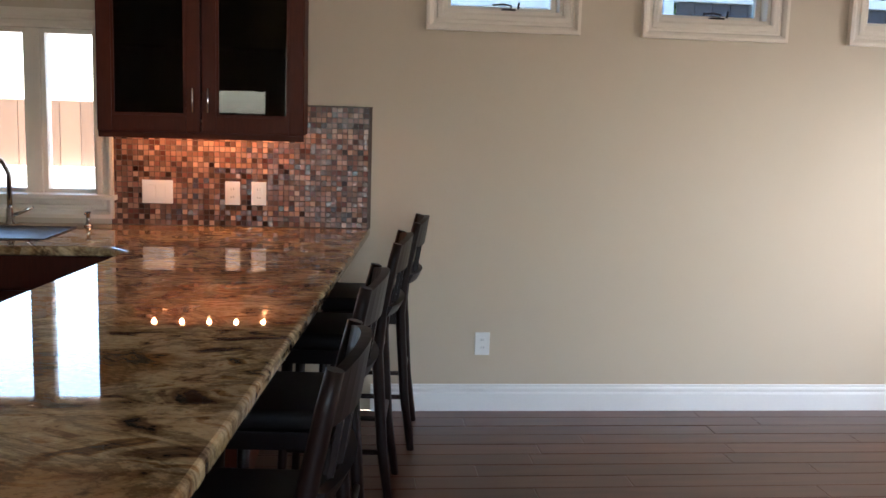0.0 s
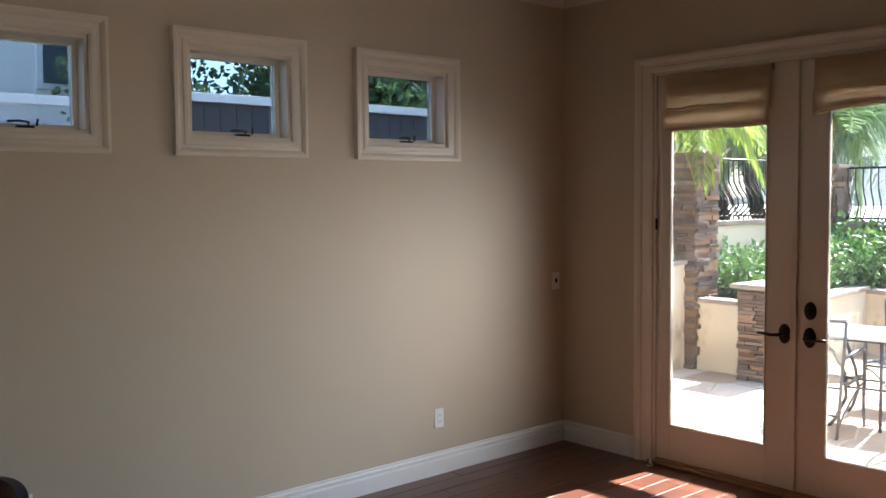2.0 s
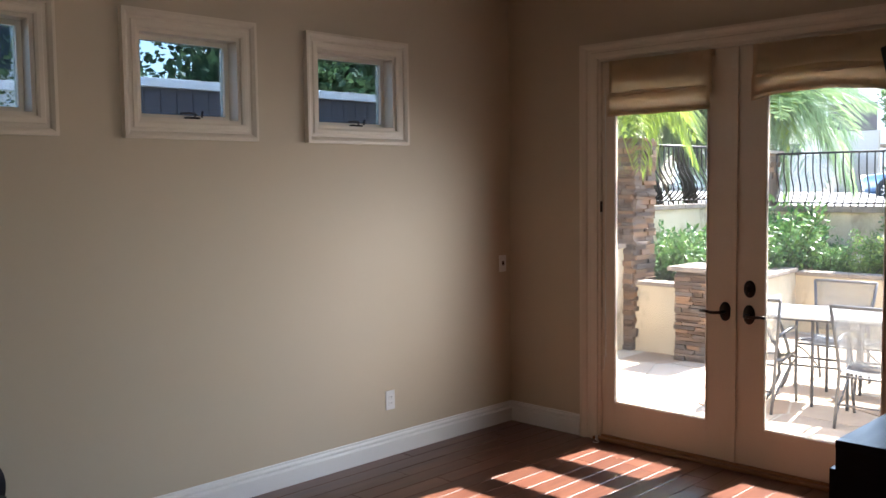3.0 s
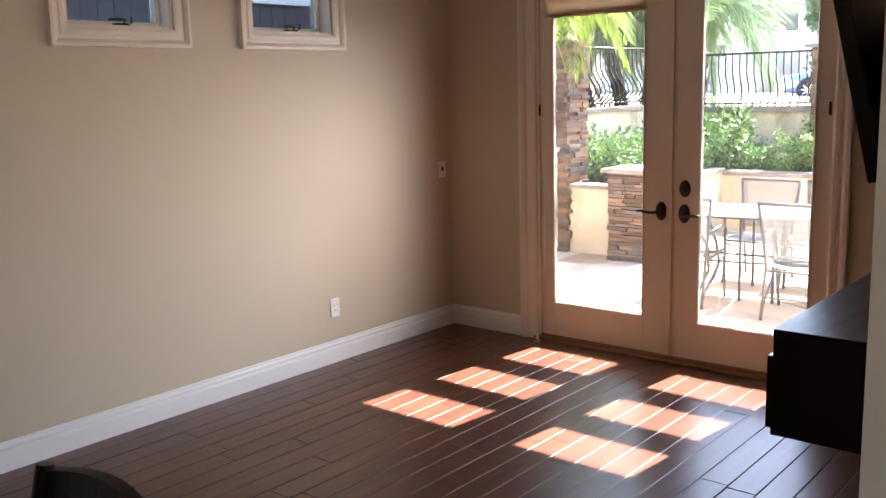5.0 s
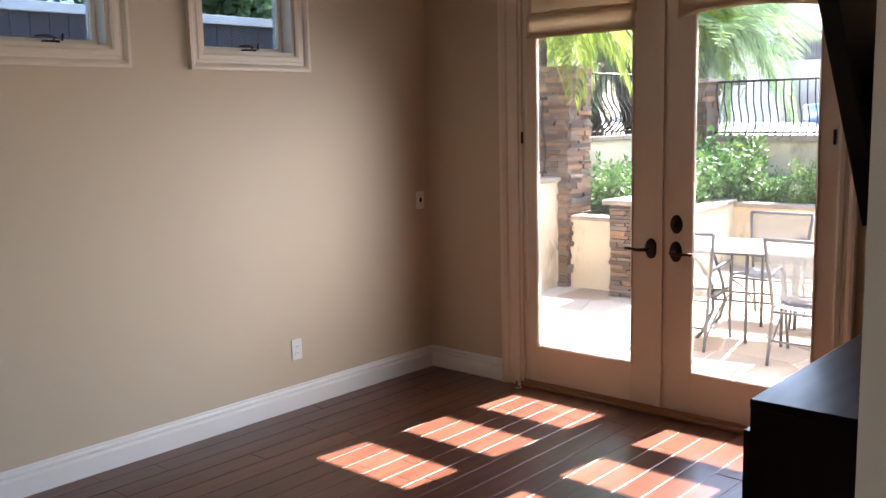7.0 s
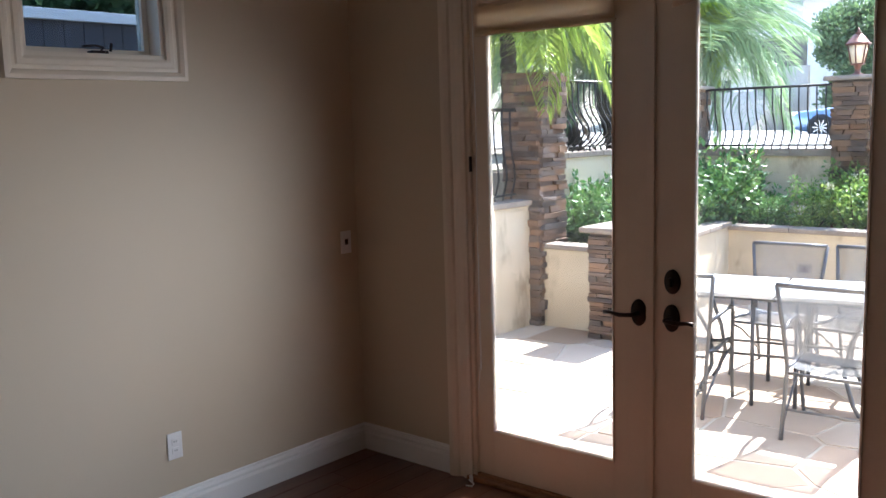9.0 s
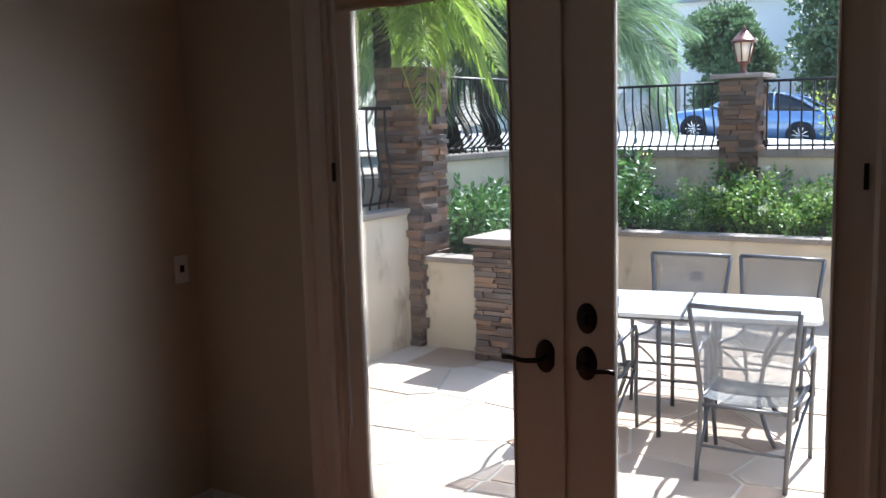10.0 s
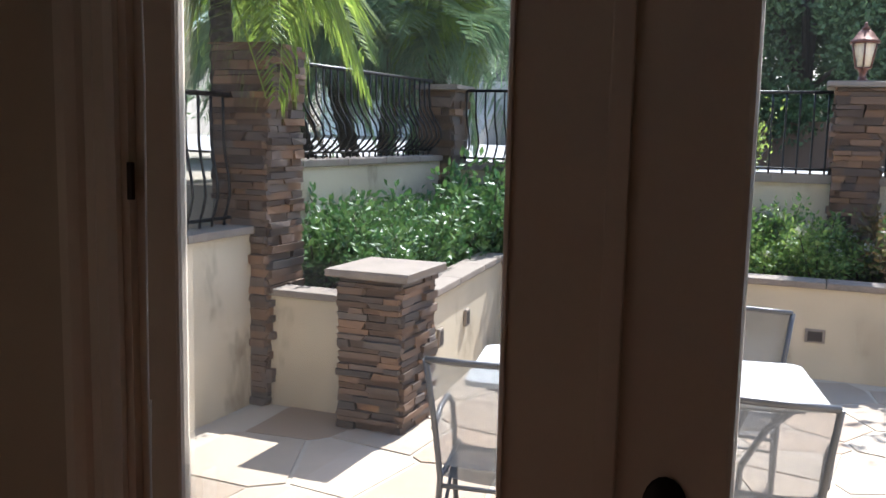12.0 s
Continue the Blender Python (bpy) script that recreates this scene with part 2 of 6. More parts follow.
MOSAIC = surface("mosaic_glass", (0.095, 0.030, 0.022), 0.18, grain=60, vary=0.1, random_amt=0.8, island=True, tint=(0.31, 0.18, 0.12), tint_amt=1.0, bump=0.1, spec=0.25)
GROUT = surface("grout", (0.12, 0.085, 0.065), 0.9)
CHROME = surface("chrome", (0.6, 0.6, 0.6), 0.12, metal=1.0, bump=0.0)
STEEL = surface("sink_steel", (0.02, 0.018, 0.016), 0.4, metal=0.3, bump=0.0)
# Darker brown for the wall cabinet's back and shelves and the toe kicks.
DARKBROWN = surface("dark_cabinet_brown", (0.022, 0.010, 0.007), 0.5)
# Slight painted haze here lifts the dark parts of the outdoors.
PANE = glass("window_pane", (0.97, 0.985, 0.98), veil=0.0024)
TINTED = glass("tinted_pane", (0.42, 0.48, 0.52))
SMOKE = glass("cabinet_pane", (0.30, 0.27, 0.25))
STUCCO = surface("stucco", (0.60, 0.51, 0.365), 0.9, grain=70, vary=0.12, blotch=2.2, blotch_amt=0.2, bump=0.6, bump_dist=0.004, tint=(0.45, 0.37, 0.26), tint_amt=0.6, tint_scale=1.5, world_space=True, stain=(0.19, 0.14, 0.09))
CAPSTONE = surface("cap_stone", (0.25, 0.205, 0.165), 0.85, grain=45, vary=0.3, blotch=5, blotch_amt=0.35, bump=0.6, bump_dist=0.006)
LEDGE = surface("ledge_stone", (0.165, 0.09, 0.048), 0.85, grain=28, vary=0.25, blotch=6, blotch_amt=0.2, bump=0.8, bump_dist=0.006, random_amt=0.5, tint=(0.095, 0.076, 0.064), tint_amt=1.0, world_space=True)
MORTAR = surface("mortar", (0.05, 0.038, 0.030), 0.95, grain=40, vary=0.2)
FLAG = surface("flagstone", (0.44, 0.37, 0.285), 0.85, grain=22, vary=0.16, blotch=3, blotch_amt=0.2, bump=0.5, bump_dist=0.004, random_amt=0.18, tint=(0.32, 0.22, 0.145), tint_amt=0.8, tint_scale=3, world_space=True)
JOINT = surface("patio_joint", (0.50, 0.44, 0.35), 0.95, grain=40, vary=0.15, world_space=True)
SOIL = surface("soil", (0.06, 0.04, 0.028), 0.95, grain=30, vary=0.4, bump=1.0, bump_dist=0.02)
EARTH = surface("earth", (0.30, 0.26, 0.20), 0.95, grain=6, vary=0.2, blotch=0.3, blotch_amt=0.2, bump=0.5, bump_dist=0.02, world_space=True)
ASPHALT = surface("road_concrete", (0.34, 0.33, 0.31), 0.9, grain=20, vary=0.15, blotch=0.6, blotch_amt=0.15, bump=0.4, bump_dist=0.01, world_space=True)
IRON = surface("black_iron", (0.010, 0.010, 0.011), 0.45, metal=0.3, grain=60, vary=0.2, bump=0.1)
COPPER = surface("lantern_copper", (0.17, 0.065, 0.042), 0.45, metal=0.5, grain=50, vary=0.3, bump=0.1)
LANTERN = surface("frosted_glass", (0.90, 0.74, 0.52), 0.4, grain=30, vary=0.03, bump=0.0)
ALU = surface("patio_frame", (0.115, 0.115, 0.12), 0.42, metal=0.5, grain=80, vary=0.15, bump=0.1)
TABLETOP = surface("table_top", (0.62, 0.63, 0.62), 0.22, grain=60, vary=0.05, blotch=4, blotch_amt=0.05, bump=0.05)
LEAF = leafy("shrub_leaf", (0.085, 0.18, 0.04), (0.30, 0.40, 0.10), vary=0.4)
DARKLEAF = leafy("dark_shrub_leaf", (0.05, 0.13, 0.04), (0.17, 0.28, 0.08), vary=0.4, through_amt=0.25)
DRYLEAF = leafy("dry_leaf", (0.17, 0.10, 0.045), (0.10, 0.12, 0.04))
PALEFLOWER = leafy("pale_flower", (0.55, 0.56, 0.46), (0.32, 0.36, 0.22))
PALMLEAF = leafy("palm_leaflet", (0.19, 0.30, 0.045), (0.36, 0.44, 0.08), through_amt=0.5)
PALMDARK = leafy("palm_leaflet_blue", (0.16, 0.27, 0.13), (0.30, 0.40, 0.21), through_amt=0.4)
TREELEAF = leafy("tree_leaf", (0.075, 0.135, 0.055), (0.15, 0.22, 0.085))
HEDGELEAF = leafy("hedge_leaf", (0.07, 0.14, 0.06), (0.20, 0.28, 0.12))
BARK = surface("bark", (0.055, 0.042, 0.032), 0.95, grain=18, vary=0.4, stretch=(1, 1, 3), bump=1.0, bump_dist=0.02)
DRYFROND = surface("dry_frond", (0.22, 0.15, 0.09), 0.9, grain=30, vary=0.3, bump=0.3)
FENCEWOOD = surface("fence_wood", (0.19, 0.105, 0.062), 0.85, grain=12, vary=0.25, stretch=(6, 6, 1), random_amt=0.2, bump=0.4, bump_dist=0.004)
GREYFENCE = surface("weathered_fence", (0.11, 0.10, 0.105), 0.85, grain=12, vary=0.25, stretch=(6, 6, 1), bump=0.4, bump_dist=0.004)
WHITEWOOD = surface("white_wood", (0.75, 0.76, 0.78), 0.6, grain=40, vary=0.06)
HOUSEW = surface("house_stucco", (0.80, 0.80, 0.78), 0.9, grain=30, vary=0.05, blotch=0.5, blotch_amt=0.06)
ROOF = surface("roof_tile", (0.34, 0.42, 0.50), 0.85, grain=10, vary=0.2)
BROWNROOF = surface("brown_roof_tile", (0.24, 0.15, 0.11), 0.85, grain=10, vary=0.2)
HGLASS = surface("house_glass", (0.05, 0.07, 0.09), 0.1, bump=0.0)
CARPAINT = surface("car_paint", (0.29, 0.40, 0.58), 0.22, metal=0.55, grain=200, vary=0.03, bump=0.0, coat=0.6)
CARGLASS = surface("car_glass", (0.02, 0.025, 0.03), 0.06, bump=0.0)
RUBBER = surface("rubber", (0.015, 0.015, 0.016), 0.8)
ALLOY = surface("alloy", (0.55, 0.56, 0.58), 0.25, metal=0.9, bump=0.0)
TAIL = surface("tail_lamp", (0.35, 0.02, 0.02), 0.25, bump=0.0)
CONCRETE = surface("house_concrete", (0.45, 0.43, 0.40), 0.9, grain=20, vary=0.12)


WARMGLOW = glow("warm_lens", (1.0, 0.55, 0.25), 5.0)


# ---- mesh helpers ----
def bx(bm, x0, y0, z0, x1, y1, z1, bevel=0.0, m=None):
    res = bmesh.ops.create_cube(bm, size=1)
    for v in res["verts"]:
        v.co = Vector(((x0 + x1) / 2 + v.co.x * (x1 - x0), (y0 + y1) / 2 + v.co.y * (y1 - y0), (z0 + z1) / 2 + v.co.z * (z1 - z0)))
    if m:
        for v in res["verts"]:
            v.co = m @ v.co
    if bevel:
        edges = list({e for v in res["verts"] for e in v.link_edges})
        bmesh.ops.bevel(bm, geom=edges, offset=bevel, segments=2, affect="EDGES", profile=0.6)
    return bm


def box(*a, **k):
    return bx(bmesh.new(), *a, **k)


def tube(bm, pts, r, n=8, caps=True):
    """A round bar along points; r is one radius or one for each point."""
    pts = [Vector(p) for p in pts]
    rs = r if isinstance(r, (list, tuple)) else [r] * len(pts)
    rings = []
    side = None
    for i, p in enumerate(pts):
        d = (pts[min(i + 1, len(pts) - 1)] - pts[max(i - 1, 0)]).normalized()
        if side is None:
            side = d.cross(Vector((0, 0, 1)) if abs(d.z) < 0.9 else Vector((1, 0, 0))).normalized()
        side = (side - d * side.dot(d)).normalized()
        up = d.cross(side)
        rings.append([bm.verts.new(p + (side * math.cos(a) + up * math.sin(a)) * rs[i]) for a in (2 * math.pi * k / n for k in range(n))])
    for a, b in zip(rings, rings[1:]):
        for k in range(n):
            f = bm.faces.new((a[k], a[(k + 1) % n], b[(k + 1) % n], b[k]))
            f.smooth = True
    if caps:
        bm.faces.new(rings[0][::-1])
        bm.faces.new(rings[-1])
    return bm


def lathe(bm, prof, n=16, m=None):
    """Turns a profile of (radius, height) about z."""
    rings = []
    for r, z in prof:
        rings.append([bm.verts.new((m or Matrix()) @ Vector((r * math.cos(2 * math.pi * k / n), r * math.sin(2 * math.pi * k / n), z))) for k in range(n)])
    for a, b in zip(rings, rings[1:]):
        for k in range(n):
            f = bm.faces.new((a[k], a[(k + 1) % n], b[(k + 1) % n], b[k]))
            f.smooth = True
    bm.faces.new(rings[0][::-1])
    bm.faces.new(rings[-1])
    return bm


def run(bm, prof, stations):
    """Sweeps a closed profile of (a, b) past stations, each a function of (a, b) to a place."""
    rings = [[bm.verts.new(st(a, b)) for a, b in prof] for st in stations]
    n = len(prof)
    for p, q in zip(rings, rings[1:]):
        for k in range(n):
            bm.faces.new((p[k], p[(k + 1) % n], q[(k + 1) % n], q[k]))
    return rings


def closed(bm, rings, loop):
    n = len(rings[0])
    if loop:
        for k in range(n):
            bm.faces.new((rings[-1][k], rings[-1][(k + 1) % n], rings[0][(k + 1) % n], rings[0][k]))
    else:
        bm.faces.new(rings[0][::-1])
        bm.faces.new(rings[-1])
    bmesh.ops.recalc_face_normals(bm, faces=bm.faces[:])
    return bm


def link(name, bm, material, parent=None, smooth=False):
    me = bpy.data.meshes.new(name)
    bm.to_mesh(me)
    bm.free()
    me.materials.append(material)
    if smooth:
        for f in me.polygons:
            f.use_smooth = True
    ob = new(name, me)
    ob.parent = parent
    return ob


def part(name, bm, material, parent, label="", smooth=False):
    return tagged(link(name, bm, material, parent, smooth), label)


def thing(name, label, category, m=None, group="", kind=""):
    ob = new(name)
    ob.empty_display_size = 0.1
    if m:
        ob.matrix_basis = m
    return tagged(ob, label, category, group, kind)


def structure(name, bm, material, label, category="wall", parent=None):
    return tagged(link(name, bm, material, parent), label, category, kind="structure")


def piece(name, mesh, parent, m):
    ob = new(name, mesh)
    ob.parent = parent
    ob.matrix_basis = m
    return ob


def rough_block(name, material, jitter, seed):
    """A unit block with worn, uneven corners."""
    rng = random.Random(seed)
    bm = bmesh.new()
    bmesh.ops.create_cube(bm, size=1)
    for v in bm.verts:
        v.co += Vector([rng.uniform(-jitter, jitter) for _ in range(3)])
    me = bpy.data.meshes.new(name)
    bm.to_mesh(me)
    bm.free()
    me.materials.append(material)
    return me


# ---- rooms ----
H, CY = 3.14, -3.405
OPEN_W = (-2.585, -0.74, 2.44)
WINDOWS = ((-3.885, -3.13), (-2.82, -2.074), (-1.75, -0.98))
WZ0, WZ1, CAS = 1.905, 2.52, 0.085
KX0, KX1, KZ0, KZ1 = -6.10, -5.445, 1.06, 1.845


def wall_with_holes(bm, span, z1, holes, slab):
    """Blocks that fill a wall round its openings; slab(u0, v0, u1, v1) adds one."""
    us = sorted({span[0], span[1], *(h[0] for h in holes), *(h[1] for h in holes)})
    for a, b in zip(us, us[1:]):
        cuts = sorted((h[2], h[3]) for h in holes if h[0] <= a and h[1] >= b)
        v = 0.0
        for lo, hi in cuts:
            if lo > v:
                slab(bm, a, v, b, lo)
            v = hi
        if v < z1:
            slab(bm, a, v, b, z1)
    bmesh.ops.remove_doubles(bm, verts=bm.verts[:], dist=0.0005)
    return bm


holes = [(a + CAS, b - CAS, WZ0 + CAS, WZ1 - CAS) for a, b in WINDOWS] + [(KX0, KX1, KZ0, KZ1)]
structure("wall_north", wall_with_holes(bmesh.new(), (-9.2, 0.16), H, holes, lambda bm, a, v, b, w: bx(bm, a, 0, v, b, 0.16, w)), WALL,
          "beige painted plaster wall with small high windows")
structure("wall_east", wall_with_holes(bmesh.new(), (CY - 0.2, 0.0), H, [(OPEN_W[0], OPEN_W[1], 0.0, OPEN_W[2])],
          lambda bm, a, v, b, w: bx(bm, 0, a, v, 0.16, b, w)), WALL, "beige painted wall round the patio doors")
structure("wall_tv", box(-2.3, CY - 0.2, 0, 0, CY, H), WALL, "beige painted wall behind the television")
structure("wall_corner", box(-2.3, -8.2, 0, -2.1, CY - 0.2, H), WALL, "beige painted wall with a light switch")
# The two large openings are unseen and added for the south lamps.
structure("wall_south", wall_with_holes(bmesh.new(), (-9.2, -2.3), H, [(-5.95, -5.35, 1.50, 1.78), (-5.1, -4.2, 0.65, 2.35), (-3.95, -2.65, 0.65, 2.35)], lambda bm, a, v, b, w: bx(bm, a, -8.2, v, b, -8.0, w)), WALL,
          "beige painted wall at the back of the room")
structure("wall_west", wall_with_holes(bmesh.new(), (-8.0, 0.0), H, [], lambda bm, a, v, b, w: bx(bm, -9.2, a, v, -9.0, b, w)), WALL,
          "beige painted wall closing the kitchen")

ceil = bmesh.new()
bx(ceil, -9.2, -8.2, H, 0.16, 0.16, H + 0.12)
R = 0.19
arc = [(R * (1 - math.sin(t)), H - R * (1 - math.cos(t))) for t in (math.pi / 2 * k / 8 for k in range(9))]
prof = [(0.0, H), *[(a, b) for a, b in arc[::-1]]]
closed(ceil, run(ceil, prof, [lambda a, b: (-9.0, -a, b), lambda a, b: (-a, -a, b), lambda a, b: (-a, CY + a, b), lambda a, b: (-2.3, CY + a, b)]), False)
tagged(link("ceiling", ceil, CEIL), "pale ceiling with a rounded cove", "ceiling", kind="structure")

BPROF = [(0, 0), (0.020, 0), (0.020, 0.088), (0.014, 0.094), (0.007, 0.096), (0.007, 0.103), (0.016, 0.107), (0.018, 0.114), (0.014, 0.121), (0.006, 0.124), (0.006, 0.136), (0, 0.138)]
bb = bmesh.new()
closed(bb, run(bb, BPROF, [lambda a, b: (-4.12, -a, b), lambda a, b: (-a, -a, b), lambda a, b: (-a, -0.603, b)]), False)
structure("baseboard", bb, BASE, "white painted moulded baseboard along the wall", "baseboard")
bb = bmesh.new()
closed(bb, run(bb, BPROF, [lambda a, b: (-a, -2.675, b), lambda a, b: (-a, CY + a, b), lambda a, b: (-2.3 - a, CY + a, b), lambda a, b: (-2.3 - a, -8.0, b)]), False)
structure("baseboard", bb, BASE, "white painted moulded baseboard below the television", "baseboard")

CPROF = [(0, 0), (0, 0.014), (0.012, 0.02), (0.03, 0.02), (0.036, 0.014), (0.05, 0.014), (0.056, 0.024), (0.07, 0.034), (CAS, 0.034), (CAS, 0)]


def high_window(x0, x1, label, name):
    """Awning window set deep in the wall, with a moulded casing and a crank."""
    w = thing(name, label, "window", kind="structure")
    a0, a1, z0, z1 = x0 + CAS, x1 - CAS, WZ0 + CAS, WZ1 - CAS
    bm = bmesh.new()
    st = [lambda a, b, sx=sx, sz=sz: ((a0 - a if sx < 0 else a1 + a), -b, (z0 - a if sz < 0 else z1 + a)) for sx, sz in ((-1, -1), (1, -1), (1, 1), (-1, 1))]
    closed(bm, run(bm, CPROF, st), True)
    part("casing", bm, TRIM, w)
    fr = bmesh.new()
    for b in ((a0, 0.002, z0, a0 + 0.018, 0.158, z1), (a1 - 0.018, 0.002, z0, a1, 0.158, z1), (a0 + 0.018, 0.002, z1 - 0.018, a1 - 0.018, 0.158, z1), (a0 + 0.018, 0.002, z0, a1 - 0.018, 0.158, z0 + 0.018)):
        bx(fr, *b)
    part("jamb", fr, TRIM, w)
    sash = bmesh.new()
    f = 0.042
    for b in ((a0 + 0.018, 0.085, z0 + 0.018, a0 + f, 0.13, z1 - 0.018), (a1 - f, 0.085, z0 + 0.018, a1 - 0.018, 0.13, z1 - 0.018),
              (a0 + f, 0.085, z1 - f, a1 - f, 0.13, z1 - 0.018), (a0 + f, 0.085, z0 + 0.018, a1 - f, 0.13, z0 + f)):
        bx(sash, *b)
    part("sash", sash, VINYL, w)
    g = part("pane", box(a0 + f, 0.105, z0 + f, a1 - f, 0.110, z1 - f), TINTED, w)
    g.visible_shadow = False
    cr = bmesh.new()
    cx = (a0 + a1) / 2 + 0.03
    bx(cr, cx - 0.035, 0.03, z0 + 0.018, cx + 0.035, 0.075, z0 + 0.032, 0.004)
    tube(cr, [(cx + 0.01, 0.045, z0 + 0.03), (cx + 0.012, 0.035, z0 + 0.046), (cx - 0.03, 0.02, z0 + 0.05), (cx - 0.085, 0.015, z0 + 0.044)], 0.0055, 6)
    tube(cr, [(cx + 0.045, 0.035, z0 + 0.030), (cx + 0.048, 0.03, z0 + 0.062)], 0.006, 6)
    part("crank", cr, BRONZE, w, "dark bronze crank")
    return w


for i, (a, b) in enumerate(WINDOWS):
    high_window(a, b, "small high awning window with cream moulded casing", f"window_{i + 1}")

# kitchen window: a pair of casements over the sink
kw = thing("window_4", "pair of casement windows over the kitchen sink", "window", kind="structure")
bm = bmesh.new()
closed(bm, run(bm, CPROF, [lambda a, b, sx=sx, sz=sz: ((KX0 - a if sx < 0 else KX1 + a), -b, (KZ0 - a * 1.2 if sz < 0 else KZ1 + a)) for sx, sz in ((-1, -1), (1, -1), (1, 1), (-1, 1))]), True)
part("casing", bm, TRIM, kw)
part("window_sill", box(KX0 - 0.1, -0.06, KZ0 - 0.012, KX1 + 0.1, 0.1, KZ0 + 0.012, bevel=0.004), TRIM, kw)
for k, (a, b) in enumerate(((KX0, -5.762), (-5.702, KX1))):
    fr = bmesh.new()
    for q in ((a, 0.05, KZ0 + 0.012, a + 0.02, 0.12, KZ1), (b - 0.02, 0.05, KZ0 + 0.012, b, 0.12, KZ1), (a + 0.02, 0.05, KZ1 - 0.02, b - 0.02, 0.12, KZ1), (a + 0.02, 0.05, KZ0 + 0.012, b - 0.02, 0.12, KZ0 + 0.03)):
        bx(fr, *q)
    part("sash", fr, TRIM, kw)
    g = part("pane", box(a + 0.02, 0.085, KZ0 + 0.03, b - 0.02, 0.09, KZ1 - 0.02), PANE, kw)
    g.visible_shadow = False
part("mullion", box(-5.761, 0.03, KZ0 + 0.012, -5.703, 0.14, KZ1), TRIM, kw)

# ---- patio doors ----
dt = thing("trim", "cream moulded casing round the patio doors", "trim", kind="structure")
y0, y1, zt = OPEN_W
bm = bmesh.new()
DPROF2 = [(a * 1.1, b) for a, b in CPROF]
closed(bm, run(bm, DPROF2, [lambda a, b: (-b, y1 + a * 1.3, 0), lambda a, b: (-b, y1 + a * 1.3, zt + a), lambda a, b: (-b, y0 - a, zt + a), lambda a, b: (-b, y0 - a, 0)]), False)
part("casing", bm, TRIM, dt)
jb = bmesh.new()
bx(jb, 0.001, y1 - 0.018, 0, 0.158, y1, zt)
bx(jb, 0.001, y0, 0, 0.158, y0 + 0.018, zt)
bx(jb, 0.001, y0 + 0.018, zt - 0.018, 0.158, y1 - 0.018, zt)
part("jamb", jb, TRIM, dt)
thr = bmesh.new()
bx(thr, -0.035, y0 - 0.02, 0.001, 0.16, y1 + 0.02, 0.022, 0.006)
bx(thr, 0.0, y0 + 0.02, 0.022, 0.05, y1 - 0.02, 0.034, 0.003)
structure("threshold", thr, SILLWOOD, "honey brown wooden door threshold", "threshold")


def patio_door(name, ya, yb, ga, gb, label):
    d = thing(name, label, "door", kind="structure")
    x0, x1, z0, z1 = 0.018, 0.048, 0.034, zt - 0.02
    gz0, gz1 = 0.25, 2.27
    for n, b in (("stile", (x0, ya, z0, x1, ga, z1)), ("stile", (x0, gb, z0, x1, yb, z1)), ("rail", (x0, ga, z0, x1, gb, gz0)), ("rail", (x0, ga, gz1, x1, gb, z1))):
        part(n, box(*b, bevel=0.002), DOORP, d)
    bead = bmesh.new()
    closed(bead, run(bead, [(0, 0.012), (0.010, 0.012), (0.010, 0), (0.006, -0.005), (0, -0.007)],
           [lambda a, b, sy=sy, sz=sz: (x0 + b, (ga + a if sy < 0 else gb - a), (gz0 + a if sz < 0 else gz1 - a)) for sy, sz in ((-1, -1), (1, -1), (1, 1), (-1, 1))]), True)
    part("glazing_bead", bead, DOORP, d)
    g = part("pane", box(0.034, ga, gz0, 0.040, gb, gz1), PANE, d)
    g.visible_shadow = False
    return d


def oval_plate(bm, y, z, a, b, x):
    """A domed oval plate lying against the door, facing the room."""
    m = Matrix.Translation((x, y, z)) @ Matrix.Rotation(-math.pi / 2, 4, "Y") @ Matrix.Diagonal((b, a, 1, 1))
    return lathe(bm, [(1.0, 0.0), (1.0, 0.004), (0.9, 0.008), (0.8, 0.0085), (0.75, 0.011), (0.3, 0.012)], 20, m)


MEET = -1.662
left_door = patio_door("door_1", MEET + 0.002, y1 - 0.02, -1.498, -0.852, "cream painted glazed patio door, closed")
right_door = patio_door("door_2", y0 + 0.02, MEET - 0.002, -2.487, -1.848, "cream painted glazed patio door with deadbolt, closed")
part("astragal", box(0.004, MEET - 0.022, 0.036, 0.017, MEET + 0.012, zt - 0.022, bevel=0.003), DOORP, left_door)


def lever(door, y, z, side):
    h = part("handle", oval_plate(bmesh.new(), y, z, 0.036, 0.056, 0.018), BRONZE, door, "dark bronze lever on an oval plate")
    bm = bmesh.new()
    tube(bm, [(0.01, y, z), (-0.045, y, z), (-0.052, y + side * 0.012, z)], 0.0095, 8)
    tube(bm, [(-0.052, y + side * 0.005, z), (-0.054, y + side * 0.05, z - 0.004), (-0.05, y + side * 0.10, z + 0.002), (-0.048, y + side * 0.125, z - 0.001)], [0.009, 0.0085, 0.008, 0.009], 8)
    part("lever", bm, BRONZE, h)


lever(left_door, -1.612, 0.912, 1)
lever(right_door, -1.758, 0.905, -1)
db = part("deadbolt", oval_plate(bmesh.new(), -1.760, 1.052, 0.035, 0.050, 0.018), BRONZE, right_door, "dark bronze oval deadbolt")
part("thumb_turn", box(-0.012, -1.766, 1.034, 0.008, -1.754, 1.070, bevel=0.003), BRONZE, db)
for yy in (y1 - 0.024, y0 + 0.024):
    part("hinge", box(-0.006, yy - 0.006, 1.475, 0.004, yy + 0.006, 1.545, bevel=0.002), BRONZE, dt, "dark bronze hinge")
part("flush_bolt", box(0.002, MEET - 0.012, 2.30, 0.016, MEET + 0.02, 2.38, bevel=0.003), TRIM, left_door)


